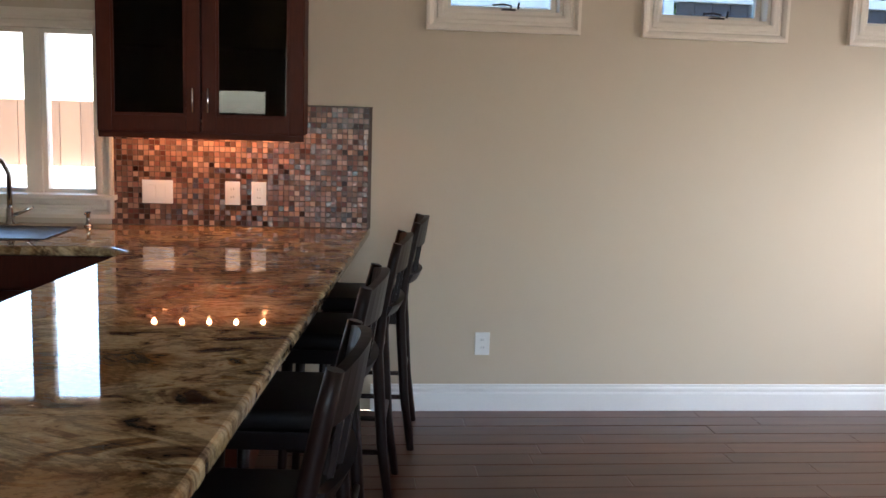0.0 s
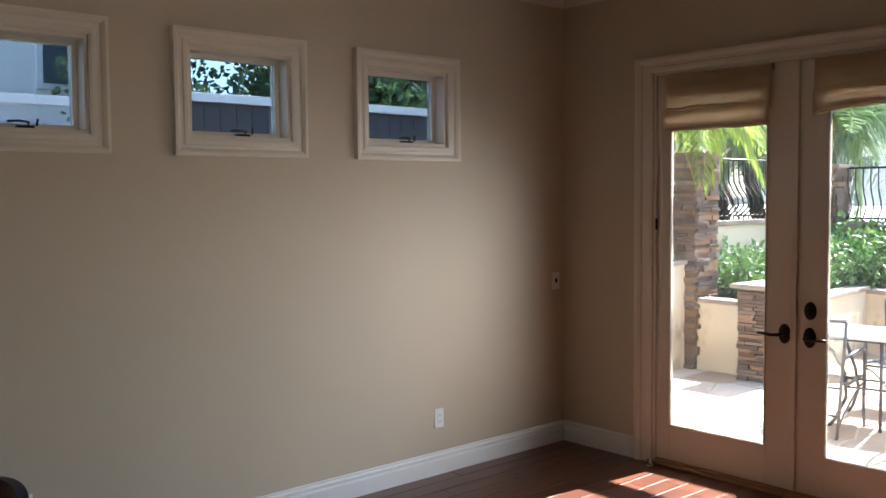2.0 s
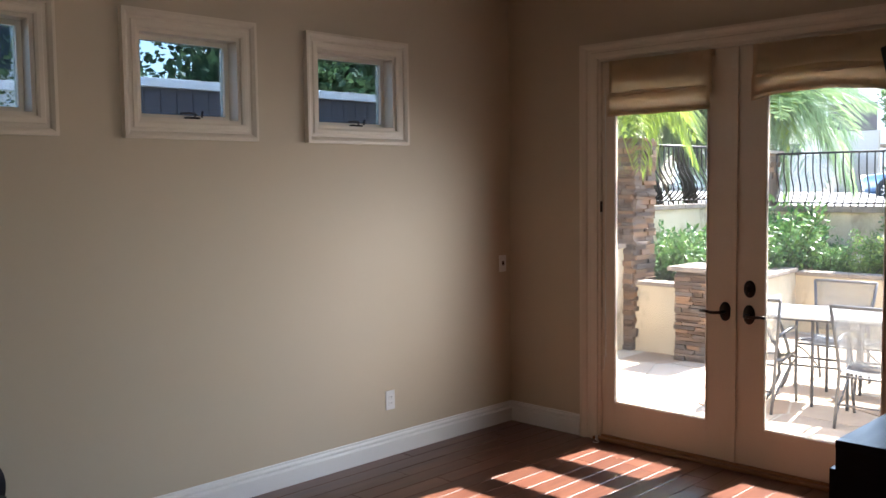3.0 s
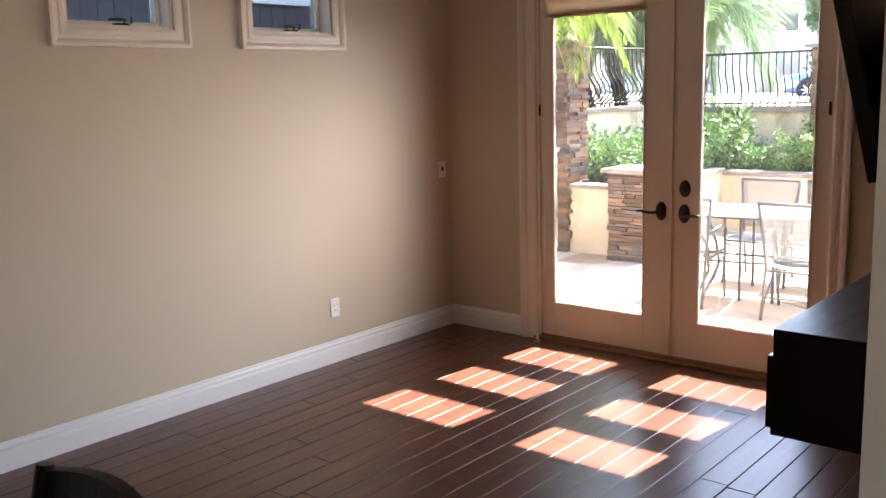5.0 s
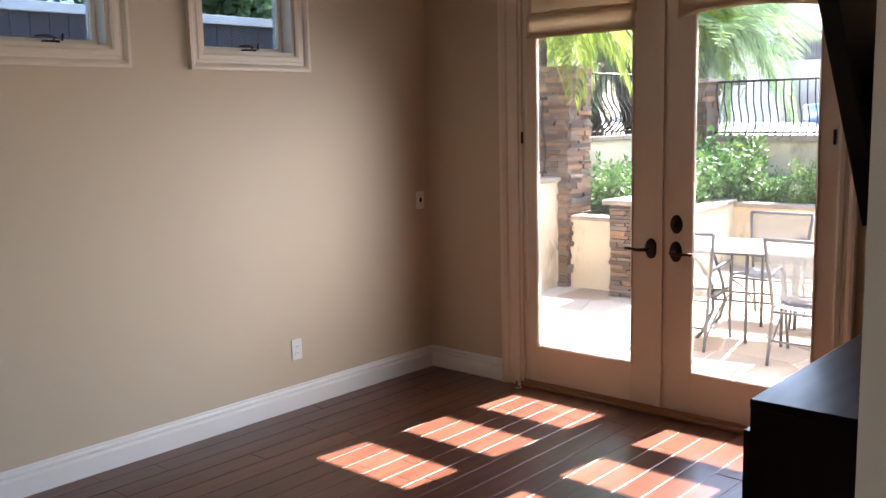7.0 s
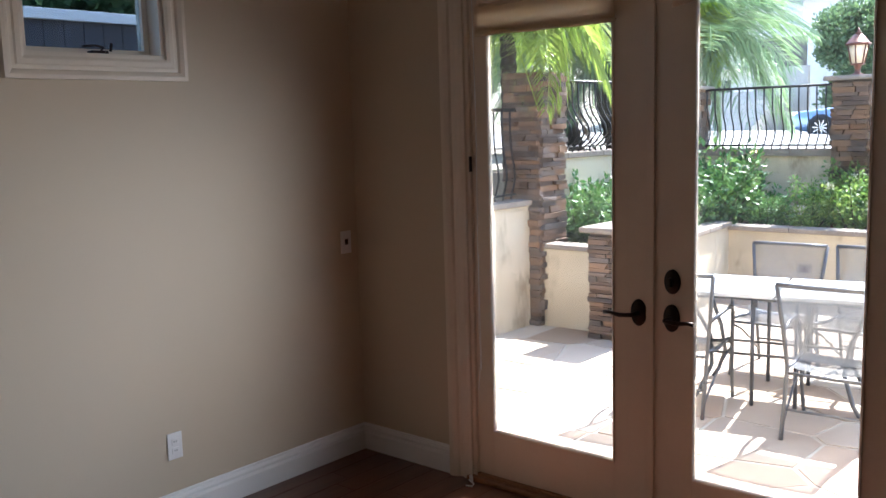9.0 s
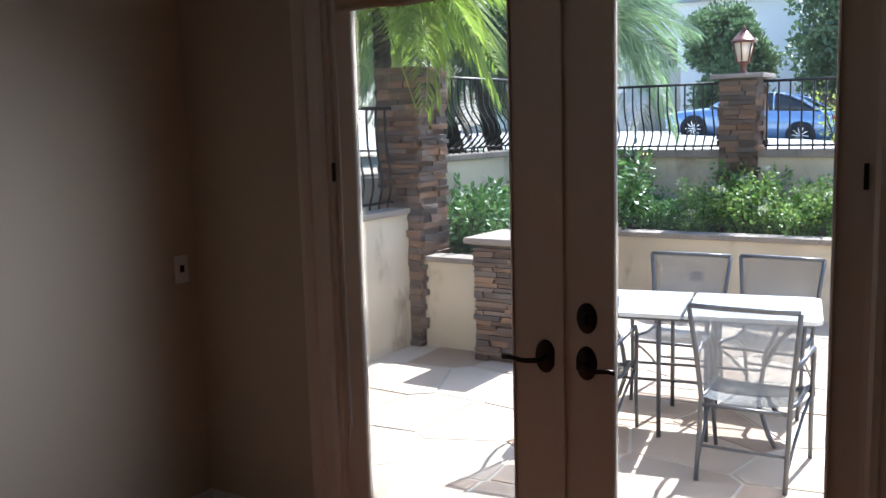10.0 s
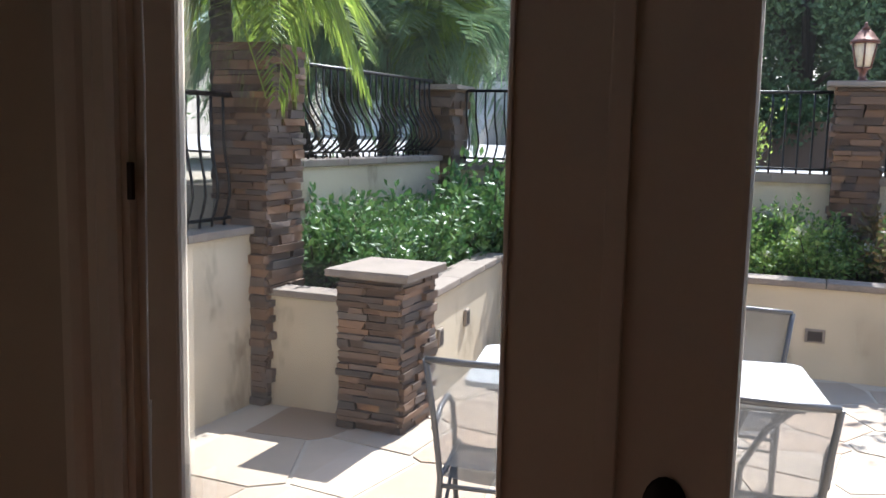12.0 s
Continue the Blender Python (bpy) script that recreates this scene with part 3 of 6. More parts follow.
def roman_shade(name, ya, yb, zb, sag, label, pitch=0.028):
    """A raised linen roman shade: a flat top, then folds stacked at the bottom."""
    s = thing(name, label, "blind", Matrix.Translation((0, (ya + yb) / 2, 2.42)))
    w = (yb - ya) / 2
    n = 24

    def sheet(prof, thick, ofs=0.0, wob=0.004, whole=False):
        bm = bmesh.new()
        rows = []
        rng = random.Random(name + str(len(prof)) + str(ofs))
        ph = rng.uniform(0, 6)
        for j in range(n + 1):
            u = -1 + 2 * j / n
            row = []
            for i, (x, z) in enumerate(prof):
                f = 1.0 if whole else (i / (len(prof) - 1)) ** 2
                row.append(bm.verts.new((x + wob * math.sin(5 * u + ph + i) * f, u * w, z - 2.42 + sag * (1 - u * u) * f + wob * math.sin(9 * u + i * 2 + ph) * f)))
            rows.append(row)
        for a, b in zip(rows, rows[1:]):
            for i in range(len(prof) - 1):
                bm.faces.new((a[i], b[i], b[i + 1], a[i + 1])).smooth = True
        g = bmesh.ops.solidify(bm, geom=bm.faces[:], thickness=thick)
        return bm

    zm = zb + 0.135
    part("headrail", box(-0.022, -w, -0.04, 0.016, w, -0.004, bevel=0.003), LINEN, s)
    part("panel", sheet([(-0.022, 2.41), (-0.023, 2.33), (-0.024, zm + 0.03), (-0.024, zm - 0.04)], 0.003, wob=0.002), LINEN, s)
    part("band", sheet([(-0.030, zm + 0.006), (-0.042, zm - 0.004), (-0.044, zm - 0.05), (-0.042, zb + 0.022)], 0.003, 0.2, 0.002, True), LINEN, s, "lower linen band hanging in front")
    for k in range(2):
        z = zb + pitch * (1 - k) * 0.6
        part("hem", sheet([(-0.034 - 0.004 * k, z + 0.03), (-0.040 - 0.004 * k, z + 0.012), (-0.036 - 0.004 * k, z), (-0.020, z + 0.008)], 0.003, k * 0.1, 0.002, True), LINEN, s)
    rng = random.Random(name + str(zb))
    crumple = [(-0.038 - 0.006 * rng.random(), -w + 0.03 + (2 * w - 0.06) * k / 12, zm - 2.42 + rng.uniform(-0.007, 0.007)) for k in range(13)]
    part("crumpled_fold", tube(bmesh.new(), crumple, [rng.uniform(0.004, 0.013) for k in range(13)], 8), LINEN, s)
    return s


roman_shade("roman_shade", -1.535, -0.838, 2.072, 0.0, "beige linen roman shade raised on the patio door", 0.016)
roman_shade("roman_shade", -2.505, -1.783, 2.105, 0.035, "beige linen roman shade sagging unevenly on the door")
cord = bmesh.new()
tube(cord, [(-0.012, -0.80, 2.25), (-0.008, -0.806, 1.7), (-0.010, -0.802, 1.1), (-0.012, -0.81, 0.62), (-0.018, -0.795, 0.46)], 0.0022, 6)
tube(cord, [(-0.010, -0.808, 1.1), (-0.012, -0.800, 0.75), (-0.014, -0.812, 0.55)], 0.002, 6)
c = thing("blind_cord", "thin white blind cord hanging beside the door", "cord")
part("cord", cord, PLASTIC, c)
tc = thing("door_stop_cord", "short white cord end lying at the door threshold", "cord")
part("cord", tube(bmesh.new(), [(-0.05, -0.75, 0.012), (-0.065, -0.79, 0.006), (-0.09, -0.80, 0.005), (-0.10, -0.77, 0.005)], 0.004, 6), PLASTIC, tc)
part("tip", tube(bmesh.new(), [(-0.047, -0.762, 0.005), (-0.05, -0.762, 0.035)], 0.009, 8), PLASTIC, tc)


# ---- wall fittings ----
def wall_plate(name, label, category, x, z, w, h, kind_of):
    p = thing(name, label, category, Matrix.Translation((x, 0, z)))
    plate = part("plate", box(-w / 2, -0.007, -h / 2, w / 2, 0, h / 2, bevel=0.003), PLASTIC, p)
    gangs = max(1, round(w / 0.07))
    for g in range(gangs):
        cx = (g - (gangs - 1) / 2) * 0.046
        if kind_of == "jack":
            part("port", box(cx - 0.010, -0.010, -0.012, cx + 0.010, -0.006, 0.016), BRONZE, p)
        elif kind_of == "rocker":
            part("rocker", box(cx - 0.0165, -0.011, -0.033, cx + 0.0165, -0.006, 0.033, bevel=0.002), PLASTIC, p)
        else:
            for s in (-1, 1):
                q = part("receptacle", box(cx - 0.017, -0.0095, s * 0.0195 - 0.014, cx + 0.017, -0.006, s * 0.0195 + 0.014, bevel=0.002), PLASTIC, p)
                part("slot", box(cx - 0.007, -0.0102, s * 0.0195 - 0.004, cx - 0.005, -0.0094, s * 0.0195 + 0.005), BRONZE, q)
                part("slot", box(cx + 0.005, -0.0102, s * 0.0195 - 0.004, cx + 0.007, -0.0094, s * 0.0195 + 0.005), BRONZE, q)
    return p


wall_plate("wall_outlet", "white plastic power outlet low on the beige wall", "outlet", -3.555, 0.350, 0.075, 0.118, "outlet")
wall_plate("wall_outlet", "white plastic power outlet low on the beige wall", "outlet", -1.149, 0.344, 0.072, 0.118, "outlet")
wall_plate("wall_jack", "small cream data jack plate near the corner", "jack", -0.085, 1.112, 0.070, 0.115, "jack")
sw = wall_plate("light_switch", "white double rocker light switch on the wall end", "switch", 0, 0, 0.116, 0.118, "rocker")
sw.matrix_basis = Matrix.Translation((-2.3, -3.545, 1.095)) @ Matrix.Rotation(-math.pi / 2, 4, "Z")

# ---- media wall ----
con = thing("media_console", "dark espresso wall-hung media console", "console", Matrix.Translation((-1.27, CY, 0.53)))
L = 0.83
part("top", box(-L, 0.0, 0.328, L, 0.335, 0.354, bevel=0.002), ESPRESSO, con)
part("side_panel", box(-L, 0.0, 0.0, -L + 0.022, 0.333, 0.328, bevel=0.001), ESPRESSO, con)
part("side_panel", box(L - 0.022, 0.0, 0.0, L, 0.333, 0.328, bevel=0.001), ESPRESSO, con)
part("bottom", box(-L + 0.022, 0.0, 0.0, L - 0.022, 0.333, 0.022), ESPRESSO, con)
part("back", box(-L + 0.022, 0.0, 0.022, L - 0.022, 0.010, 0.328), ESPRESSO, con)
for k in range(3):
    a = -L + 0.008 + k * 0.548
    d = part("drawer_front", box(a, 0.334, 0.020, a + 0.540, 0.354, 0.262, bevel=0.002), ESPRESSO, con)
    part("handle", tube(bmesh.new(), [(a + 0.2, 0.353, 0.2), (a + 0.2, 0.372, 0.2), (a + 0.34, 0.372, 0.2), (a + 0.34, 0.353, 0.2)], 0.005, 6), BRONZE, d)

tv = thing("television", "large black flat television tilted on a wall mount", "television",
           Matrix.Translation((-1.33, CY + 0.088, 1.35)) @ Matrix.Rotation(radians(-13), 4, "X"))
part("casing", box(-0.62, -0.02, 0.0, 0.62, 0.030, 0.74, bevel=0.006), TVBODY, tv)
part("screen", box(-0.606, 0.0305, 0.02, 0.606, 0.0325, 0.728), SCREEN, tv)
part("mount", box(-0.2, -0.15, 0.28, 0.2, -0.02, 0.50, bevel=0.004), BRONZE, tv)

# ---- kitchen ----
ANG = 0.106
CZ = 0.930


def cx_at(y):
    return -4.135 + ANG * y


def counter_slab():
    bm = bmesh.new()
    outline = [(-4.137, 0.0), (cx_at(-3.42) + 0.03, -3.36), (cx_at(-3.42) - 0.05, -3.43), (-5.36, -3.43), (-5.10, -0.90), (-5.18, -0.80), (-7.6, -0.76), (-7.6, 0.0)]
    top = [bm.verts.new((x, y, CZ)) for x, y in outline]
    f = bm.faces.new(top)
    ext = bmesh.ops.extrude_face_region(bm, geom=[f])
    for v in (g for g in ext["geom"] if isinstance(g, bmesh.types.BMVert)):
        v.co.z -= 0.04
    bmesh.ops.recalc_face_normals(bm, faces=bm.faces[:])
    edges = [e for e in bm.edges if not all(abs(v.co.y) < 0.001 for v in e.verts)]
    bmesh.ops.bevel(bm, geom=edges, offset=0.012, segments=3, affect="EDGES", profile=0.5)
    return bm


ct = thing("countertop", "polished gold and brown granite kitchen countertop", "countertop")
part("slab", counter_slab(), GRANITE, ct)
# base units under the peninsula and along the wall
for k in range(4):
    ya, yb = -0.86 - 0.63 * k, -0.86 - 0.63 * (k + 1) + 0.006
    u = thing("base_cabinet", "dark cherry base cabinet under the granite", "cabinet", group="base cabinets")
    xa, xb = -5.02 + ANG * (ya + yb) / 2 + 0.06, cx_at((ya + yb) / 2) - 0.33
    part("body", box(xa, yb, 0.1, xb, ya, CZ - 0.04, bevel=0.003), CHERRY, u)
    part("toe_kick", box(xa + 0.06, yb, 0.0, xb - 0.02, ya, 0.1), DARKBROWN, u)
    d = part("door", box(xa - 0.02, yb + 0.006, 0.12, xa - 0.001, ya - 0.006, CZ - 0.06, bevel=0.003), CHERRY, u)
    part("panel", box(xa - 0.026, yb + 0.07, 0.19, xa - 0.019, ya - 0.07, CZ - 0.13, bevel=0.006), CHERRY, d)
    part("handle", tube(bmesh.new(), [(xa - 0.02, ya - 0.04, 0.62), (xa - 0.045, ya - 0.04, 0.62), (xa - 0.045, ya - 0.04, 0.74), (xa - 0.02, ya - 0.04, 0.74)], 0.005, 6), CHROME, d)
for k in range(4):
    xb = -5.14 - 0.6 * k
    u = thing("base_cabinet", "dark cherry base cabinet along the kitchen wall", "cabinet", group="base cabinets")
    part("body", box(xb - 0.594, -0.68, 0.1, xb, -0.004, CZ - 0.04, bevel=0.003), CHERRY, u)
    part("toe_kick", box(xb - 0.594, -0.62, 0.0, xb, -0.004, 0.1), DARKBROWN, u)
    d = part("door", box(xb - 0.585, -0.70, 0.12, xb - 0.009, -0.681, CZ - 0.20, bevel=0.003), CHERRY, u)
    part("panel", box(xb - 0.51, -0.707, 0.19, xb - 0.08, -0.699, CZ - 0.27, bevel=0.006), CHERRY, d)
    part("drawer", box(xb - 0.585, -0.70, CZ - 0.19, xb - 0.009, -0.681, CZ - 0.055, bevel=0.003), CHERRY, u)

sk = thing("kitchen_sink", "dark inset kitchen sink in the granite", "sink", Matrix.Translation((-5.86, -0.40, CZ)))
bm = bmesh.new()
for b in ((-0.37, -0.22, 0.0005, 0.37, -0.205, 0.006), (-0.37, 0.205, 0.0005, 0.37, 0.22, 0.006), (-0.37, -0.205, 0.0005, -0.355, 0.205, 0.006), (0.355, -0.205, 0.0005, 0.37, 0.205, 0.006)):
    bx(bm, *b)
part("rim", bm, STEEL, sk)
part("basin", box(-0.355, -0.205, 0.001, 0.355, 0.205, 0.003), STEEL, sk)
fc = thing("kitchen_faucet", "dark chrome gooseneck kitchen faucet behind the sink", "faucet", Matrix.Translation((-5.80, -0.13, CZ)))
part("base", lathe(bmesh.new(), [(0.030, 0), (0.030, 0.012), (0.020, 0.02), (0.017, 0.08), (0.012, 0.085)]), CHROME, fc)
part("spout", tube(bmesh.new(), [(0, 0, 0.08), (0, 0, 0.24), (-0.02, -0.03, 0.30), (-0.05, -0.09, 0.32), (-0.08, -0.15, 0.29), (-0.09, -0.17, 0.23)], [0.013, 0.011, 0.011, 0.011, 0.012, 0.015], 10), CHROME, fc)
part("handle", tube(bmesh.new(), [(0.015, 0, 0.05), (0.06, -0.01, 0.065), (0.11, -0.02, 0.09)], [0.01, 0.007, 0.007], 8), CHROME, fc)
sd = thing("soap_dispenser", "small chrome soap dispenser beside the sink", "soap dispenser", Matrix.Translation((-5.46, -0.10, CZ)))
part("body", lathe(bmesh.new(), [(0.018, 0), (0.018, 0.01), (0.009, 0.016), (0.009, 0.055), (0.013, 0.058), (0.013, 0.068)]), CHROME, sd)
part("nozzle", tube(bmesh.new(), [(0, 0, 0.062), (0, -0.05, 0.06)], 0.005, 6), CHROME, sd)

# backsplash of small glass mosaic
bs = thing("backsplash", "brown and copper glass mosaic tile backsplash", "backsplash", kind="structure")
part("backing", box(-5.375, -0.008, CZ + 0.0005, -4.135, -0.0005, 1.525), GROUT, bs)
verts, faces = [], []
step, half = 0.0255, 0.0116
rng = random.Random(3)
for i in range(48):
    for j in range(23):
        cx, cz = -5.362 + i * step, CZ + 0.014 + j * step + 0.0008
        y, o = -0.0118 - rng.random() * 0.002, len(verts)
        tl, tb = rng.uniform(-0.0009, 0.0009), rng.uniform(-0.0009, 0.0009)
        for dy, s in ((0.0, 0.92), (0.006, 1.0)):
            for a, b in ((-1, -1), (1, -1), (1, 1), (-1, 1)):
                verts.append((cx + a * half * s, y + dy + (tl * a + tb * b if dy == 0 else 0), cz + b * half * s))
        faces.append((o, o + 1, o + 2, o + 3))
        for k in range(4):
            faces.append((o + k, o + 4 + k, o + 4 + (k + 1) % 4, o + (k + 1) % 4))
me = bpy.data.meshes.new("mosaic_tiles")
me.from_pydata(verts, [], faces)
me.materials.append(MOSAIC)
mt = new("mosaic_tiles", me)
mt.parent = bs
tagged(mt, "small glossy brown glass tiles", kind="stuff")
for x, w, kd in ((-5.157, 0.145, "rocker"), (-4.803, 0.071, "outlet"), (-4.678, 0.071, "outlet")):
    p = wall_plate("wall_plate", "white plastic plate on the mosaic backsplash", "outlet", x, 1.092, w, 0.113, kd)
    p.matrix_basis = Matrix.Translation((x, -0.0135, 1.092))

# wall cabinet with two glazed doors
wc = thing("wall_cabinet", "dark cherry wall cabinet with two glass doors", "cabinet", Matrix.Translation((-4.895, 0, 1.385)))
W2, D, HC = 0.448, 0.33, 1.06
part("side", box(-W2, -D, 0, -W2 + 0.02, 0, HC), CHERRY, wc)
part("side", box(W2 - 0.02, -D, 0, W2, 0, HC, bevel=0.002), CHERRY, wc)
part("bottom", box(-W2 + 0.02, -D, 0.025, W2 - 0.02, 0, 0.045), CHERRY, wc)
part("top", box(-W2 + 0.02, -D, HC - 0.02, W2 - 0.02, 0, HC), CHERRY, wc)
part("back", box(-W2 + 0.02, -0.012, 0.045, W2 - 0.02, -0.001, HC - 0.02), DARKBROWN, wc)
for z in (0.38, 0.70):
    part("shelf", box(-W2 + 0.022, -D + 0.03, z, W2 - 0.022, -0.014, z + 0.018), DARKBROWN, wc)
part("face_rail", box(-W2, -D - 0.004, -0.006, W2, -D, 0.022), CHERRY, wc)
part("light_rail", box(-W2, -D - 0.002, -0.03, W2, -D + 0.018, -0.006, bevel=0.003), CHERRY, wc)
for s in (-1, 1):
    a, b = (-W2 + 0.003, -0.003) if s < 0 else (0.003, W2 - 0.003)
    bm = bmesh.new()
    for q in ((a, -D - 0.026, 0.0, a + 0.062, -D - 0.005, HC), (b - 0.062, -D - 0.026, 0.0, b, -D - 0.005, HC), (a + 0.062, -D - 0.026, 0.0, b - 0.062, -D - 0.005, 0.07),
              (a + 0.062, -D - 0.026, HC - 0.07, b - 0.062, -D - 0.005, HC)):
        bx(bm, *q, bevel=0.003)
    for q in ((a + 0.062, -D - 0.021, 0.07, a + 0.074, -D - 0.008, HC - 0.07), (b - 0.074, -D - 0.021, 0.07, b - 0.062, -D - 0.008, HC - 0.07),
              (a + 0.074, -D - 0.021, 0.07, b - 0.074, -D - 0.008, 0.082)):
        bx(bm, *q)
    door = part("door", bm, CHERRY, wc)
    part("pane", box(a + 0.072, -D - 0.015, 0.080, b - 0.072, -D - 0.011, HC - 0.07), SMOKE, door)
    hx = b - 0.03 if s < 0 else a + 0.03
    part("handle", tube(bmesh.new(), [(hx, -D - 0.026, 0.09), (hx, -D - 0.05, 0.09), (hx, -D - 0.05, 0.19), (hx, -D - 0.026, 0.19)], 0.0055, 8), CHROME, door, "brushed metal bar handle")
gd = thing("stacked_dishes", "pale stacked dishes behind the cabinet glass", "dishes", Matrix.Translation((-4.70, -0.2, 1.43)))
part("plate", lathe(bmesh.new(), [(0.05, 0.0), (0.10, 0.012), (0.105, 0.014), (0.10, 0.018), (0.05, 0.006)], 20), PLASTIC, gd)
part("bowl", lathe(bmesh.new(), [(0.04, 0.02), (0.075, 0.06), (0.078, 0.062), (0.07, 0.058), (0.03, 0.025)], 20), PLASTIC, gd)

# puck lights under the wall cabinet
for k in range(5):
    pl = thing("puck_light", "small warm round light under the wall cabinet", "light", Matrix.Translation((-5.148 + 0.127 * k, -0.17, 1.385)), group="under-cabinet lights")
    part("ring", lathe(bmesh.new(), [(0.034, 0.008), (0.034, 0.025), (0.025, 0.025), (0.025, 0.008)], 16), CHROME, pl)
    part("lens", lathe(bmesh.new(), [(0.024, 0.012), (0.024, 0.024), (0.001, 0.024)], 16), WARMGLOW, pl)
    d = bpy.data.lights.new("puck", "POINT")
    d.energy, d.color, d.shadow_soft_size = 0.11, (1.0, 0.42, 0.17), 0.01
    lamp = new("puck", d)
    lamp.location = (-5.148 + 0.127 * k, -0.17, 1.37)


def bar_stool():
    """Dark wooden counter stool: padded seat, curved slatted back, turned-out legs. Faces -x; origin on the floor under the seat."""
    s = thing("bar_stool", "dark espresso wooden counter stool with black leather seat", "stool", group="stools at the counter")
    zs = 0.62
    seat = bmesh.new()
    bx(seat, -0.20, -0.205, zs, 0.17, 0.205, zs + 0.065, 0.022)
    part("seat", seat, LEATHER, s, "black leather padded seat", True)
    part("seat_frame", box(-0.19, -0.195, zs - 0.05, 0.165, 0.195, zs + 0.002, bevel=0.004), STOOLW, s)
    for sy in (-1, 1):
        bm = bmesh.new()
        tube(bm, [(-0.175, sy * 0.175, zs - 0.01), (-0.185, sy * 0.185, 0.3), (-0.20, sy * 0.20, 0.0)], [0.021, 0.019, 0.016], 8)
        part("leg", bm, STOOLW, s)
        bm = bmesh.new()
        tube(bm, [(0.215, sy * 0.205, 0.0), (0.18, sy * 0.195, 0.25), (0.155, sy * 0.19, zs), (0.17, sy * 0.195, 0.78), (0.205, sy * 0.20, 0.95), (0.222, sy * 0.202, 1.025)],
             [0.016, 0.020, 0.022, 0.021, 0.019, 0.017], 8)
        leg = part("leg", bm, STOOLW, s)
        part("foot_glide", lathe(bmesh.new(), [(0.014, 0.0), (0.014, 0.012), (0.004, 0.012)], 10, Matrix.Translation((0.215, sy * 0.205, -0.0)) ), CHROME, leg)
        part("side_stretcher", tube(bmesh.new(), [(-0.19, sy * 0.19, 0.24), (0.18, sy * 0.195, 0.24)], 0.011, 8), STOOLW, s)
    part("footrest", tube(bmesh.new(), [(-0.188, -0.187, 0.32), (-0.188, 0.187, 0.32)], 0.014, 8), STOOLW, s)
    part("back_stretcher", tube(bmesh.new(), [(0.175, -0.195, 0.32), (0.175, 0.195, 0.32)], 0.011, 8), STOOLW, s)
    for z0, z1 in ((0.915, 1.015), (0.755, 0.795)):
        bm = bmesh.new()
        n = 10
        rows = []
        for k in range(n + 1):
            u = -1 + 2 * k / n
            lean = 0.17 + 0.05 * (z0 - 0.72) / 0.3
            bow = 0.038 * (1 - u * u)
            crown = 0.022 * (1 - u * u) if z1 > 0.9 else 0
            rows.append([bm.verts.new((lean + bow + dx + (0.02 if zz else 0), u * 0.20, (z1 + crown if zz else z0))) for dx, zz in ((-0.012, 0), (0.012, 0), (0.012, 1), (-0.012, 1))])
        for a, b in zip(rows, rows[1:]):
            for k in range(4):
                bm.faces.new((a[k], a[(k + 1) % 4], b[(k + 1) % 4], b[k])).smooth = False
        bm.faces.new(rows[0][::-1])
        bm.faces.new(rows[-1])
        bmesh.ops.recalc_face_normals(bm, faces=bm.faces[:])
        part("back_rail", bm, STOOLW, s)
    for u in (-0.55, -0.18, 0.18, 0.55):
        bow = 0.038 * (1 - u * u)
        bm = bmesh.new()
        bx(bm, -0.006, -0.018, 0, 0.006, 0.018, 0.15, m=Matrix.Translation((0.178 + bow, u * 0.2, 0.78)) @ Matrix.Rotation(radians(9), 4, "Y"))
        part("back_slat", bm, STOOLW, s)
    return s


stool = bar_stool()
turn = Matrix.Rotation(radians(-5), 4, "Z")
STOOLS = [(-4.144, -0.351), (-4.262, -1.04), (-4.385, -1.92), (-4.45, -2.72)]
stool.matrix_basis = Matrix.Translation((*STOOLS[0], 0)) @ turn
for x, y in STOOLS[1:]:
    copy_thing(stool, Matrix.Translation((x, y, 0)) @ turn)


# ---- patio ----
G = -0.13


def terrain(x, y):
    """The ground: the sunken patio, the raised planters' surrounds and the road beyond."""
    if x < -9.5 or x > 7.14 or (y > 1.75 and x > 3.62) or y < -9:
        up = 1.22
        if x > 7.14:
            up = 1.24 - 0.02 * (x - 7.14) + 0.05 * max(-3, min(6, y - 2)) * min(1, (x - 7.14) / 10)
        if x > 34:
            up += 0.16 * (x - 34)
        return up if x > 2 else -0.25
    return -0.21


xs = sorted({*[-400, -120, -40, -12, 0.16, 3.61, 3.63, 5, 7.13, 7.15], *range(9, 60, 2), 80, 140, 400})
ys = sorted({*[-400, -120, -40, -9.1, -8.9, 1.74, 1.76], *range(-24, 30, 2), 45, 120, 400})
bm = bmesh.new()
grid = [[bm.verts.new((x, y, terrain(x, y))) for y in ys] for x in xs]
for a, b in zip(grid, grid[1:]):
    for k in range(len(ys) - 1):
        bm.faces.new((a[k], b[k], b[k + 1], a[k + 1]))
tagged(link("ground", bm, EARTH), "dry pale ground around the house and road", "ground", kind="structure")

bm = bmesh.new()
rows = []
for k in range(21):
    y = -16 + 2.2 * k
    rows.append([bm.verts.new((x, y, terrain(x, y) + 0.03)) for x in (9, 11, 13, 15, 17, 19, 21, 23, 25, 27, 29)])
for a, b in zip(rows, rows[1:]):
    for k in range(10):
        bm.faces.new((a[k], a[k + 1], b[k + 1], b[k]))
bmesh.ops.recalc_face_normals(bm, faces=bm.faces[:])
tagged(link("road", bm, ASPHALT), "pale sunlit concrete road behind the iron fence", "road", kind="structure")

patio = structure("patio", box(0.165, -9, G - 0.07, 7.1, 1.35, G - 0.005), JOINT, "flagstone patio with pale mortar joints", "pavement")


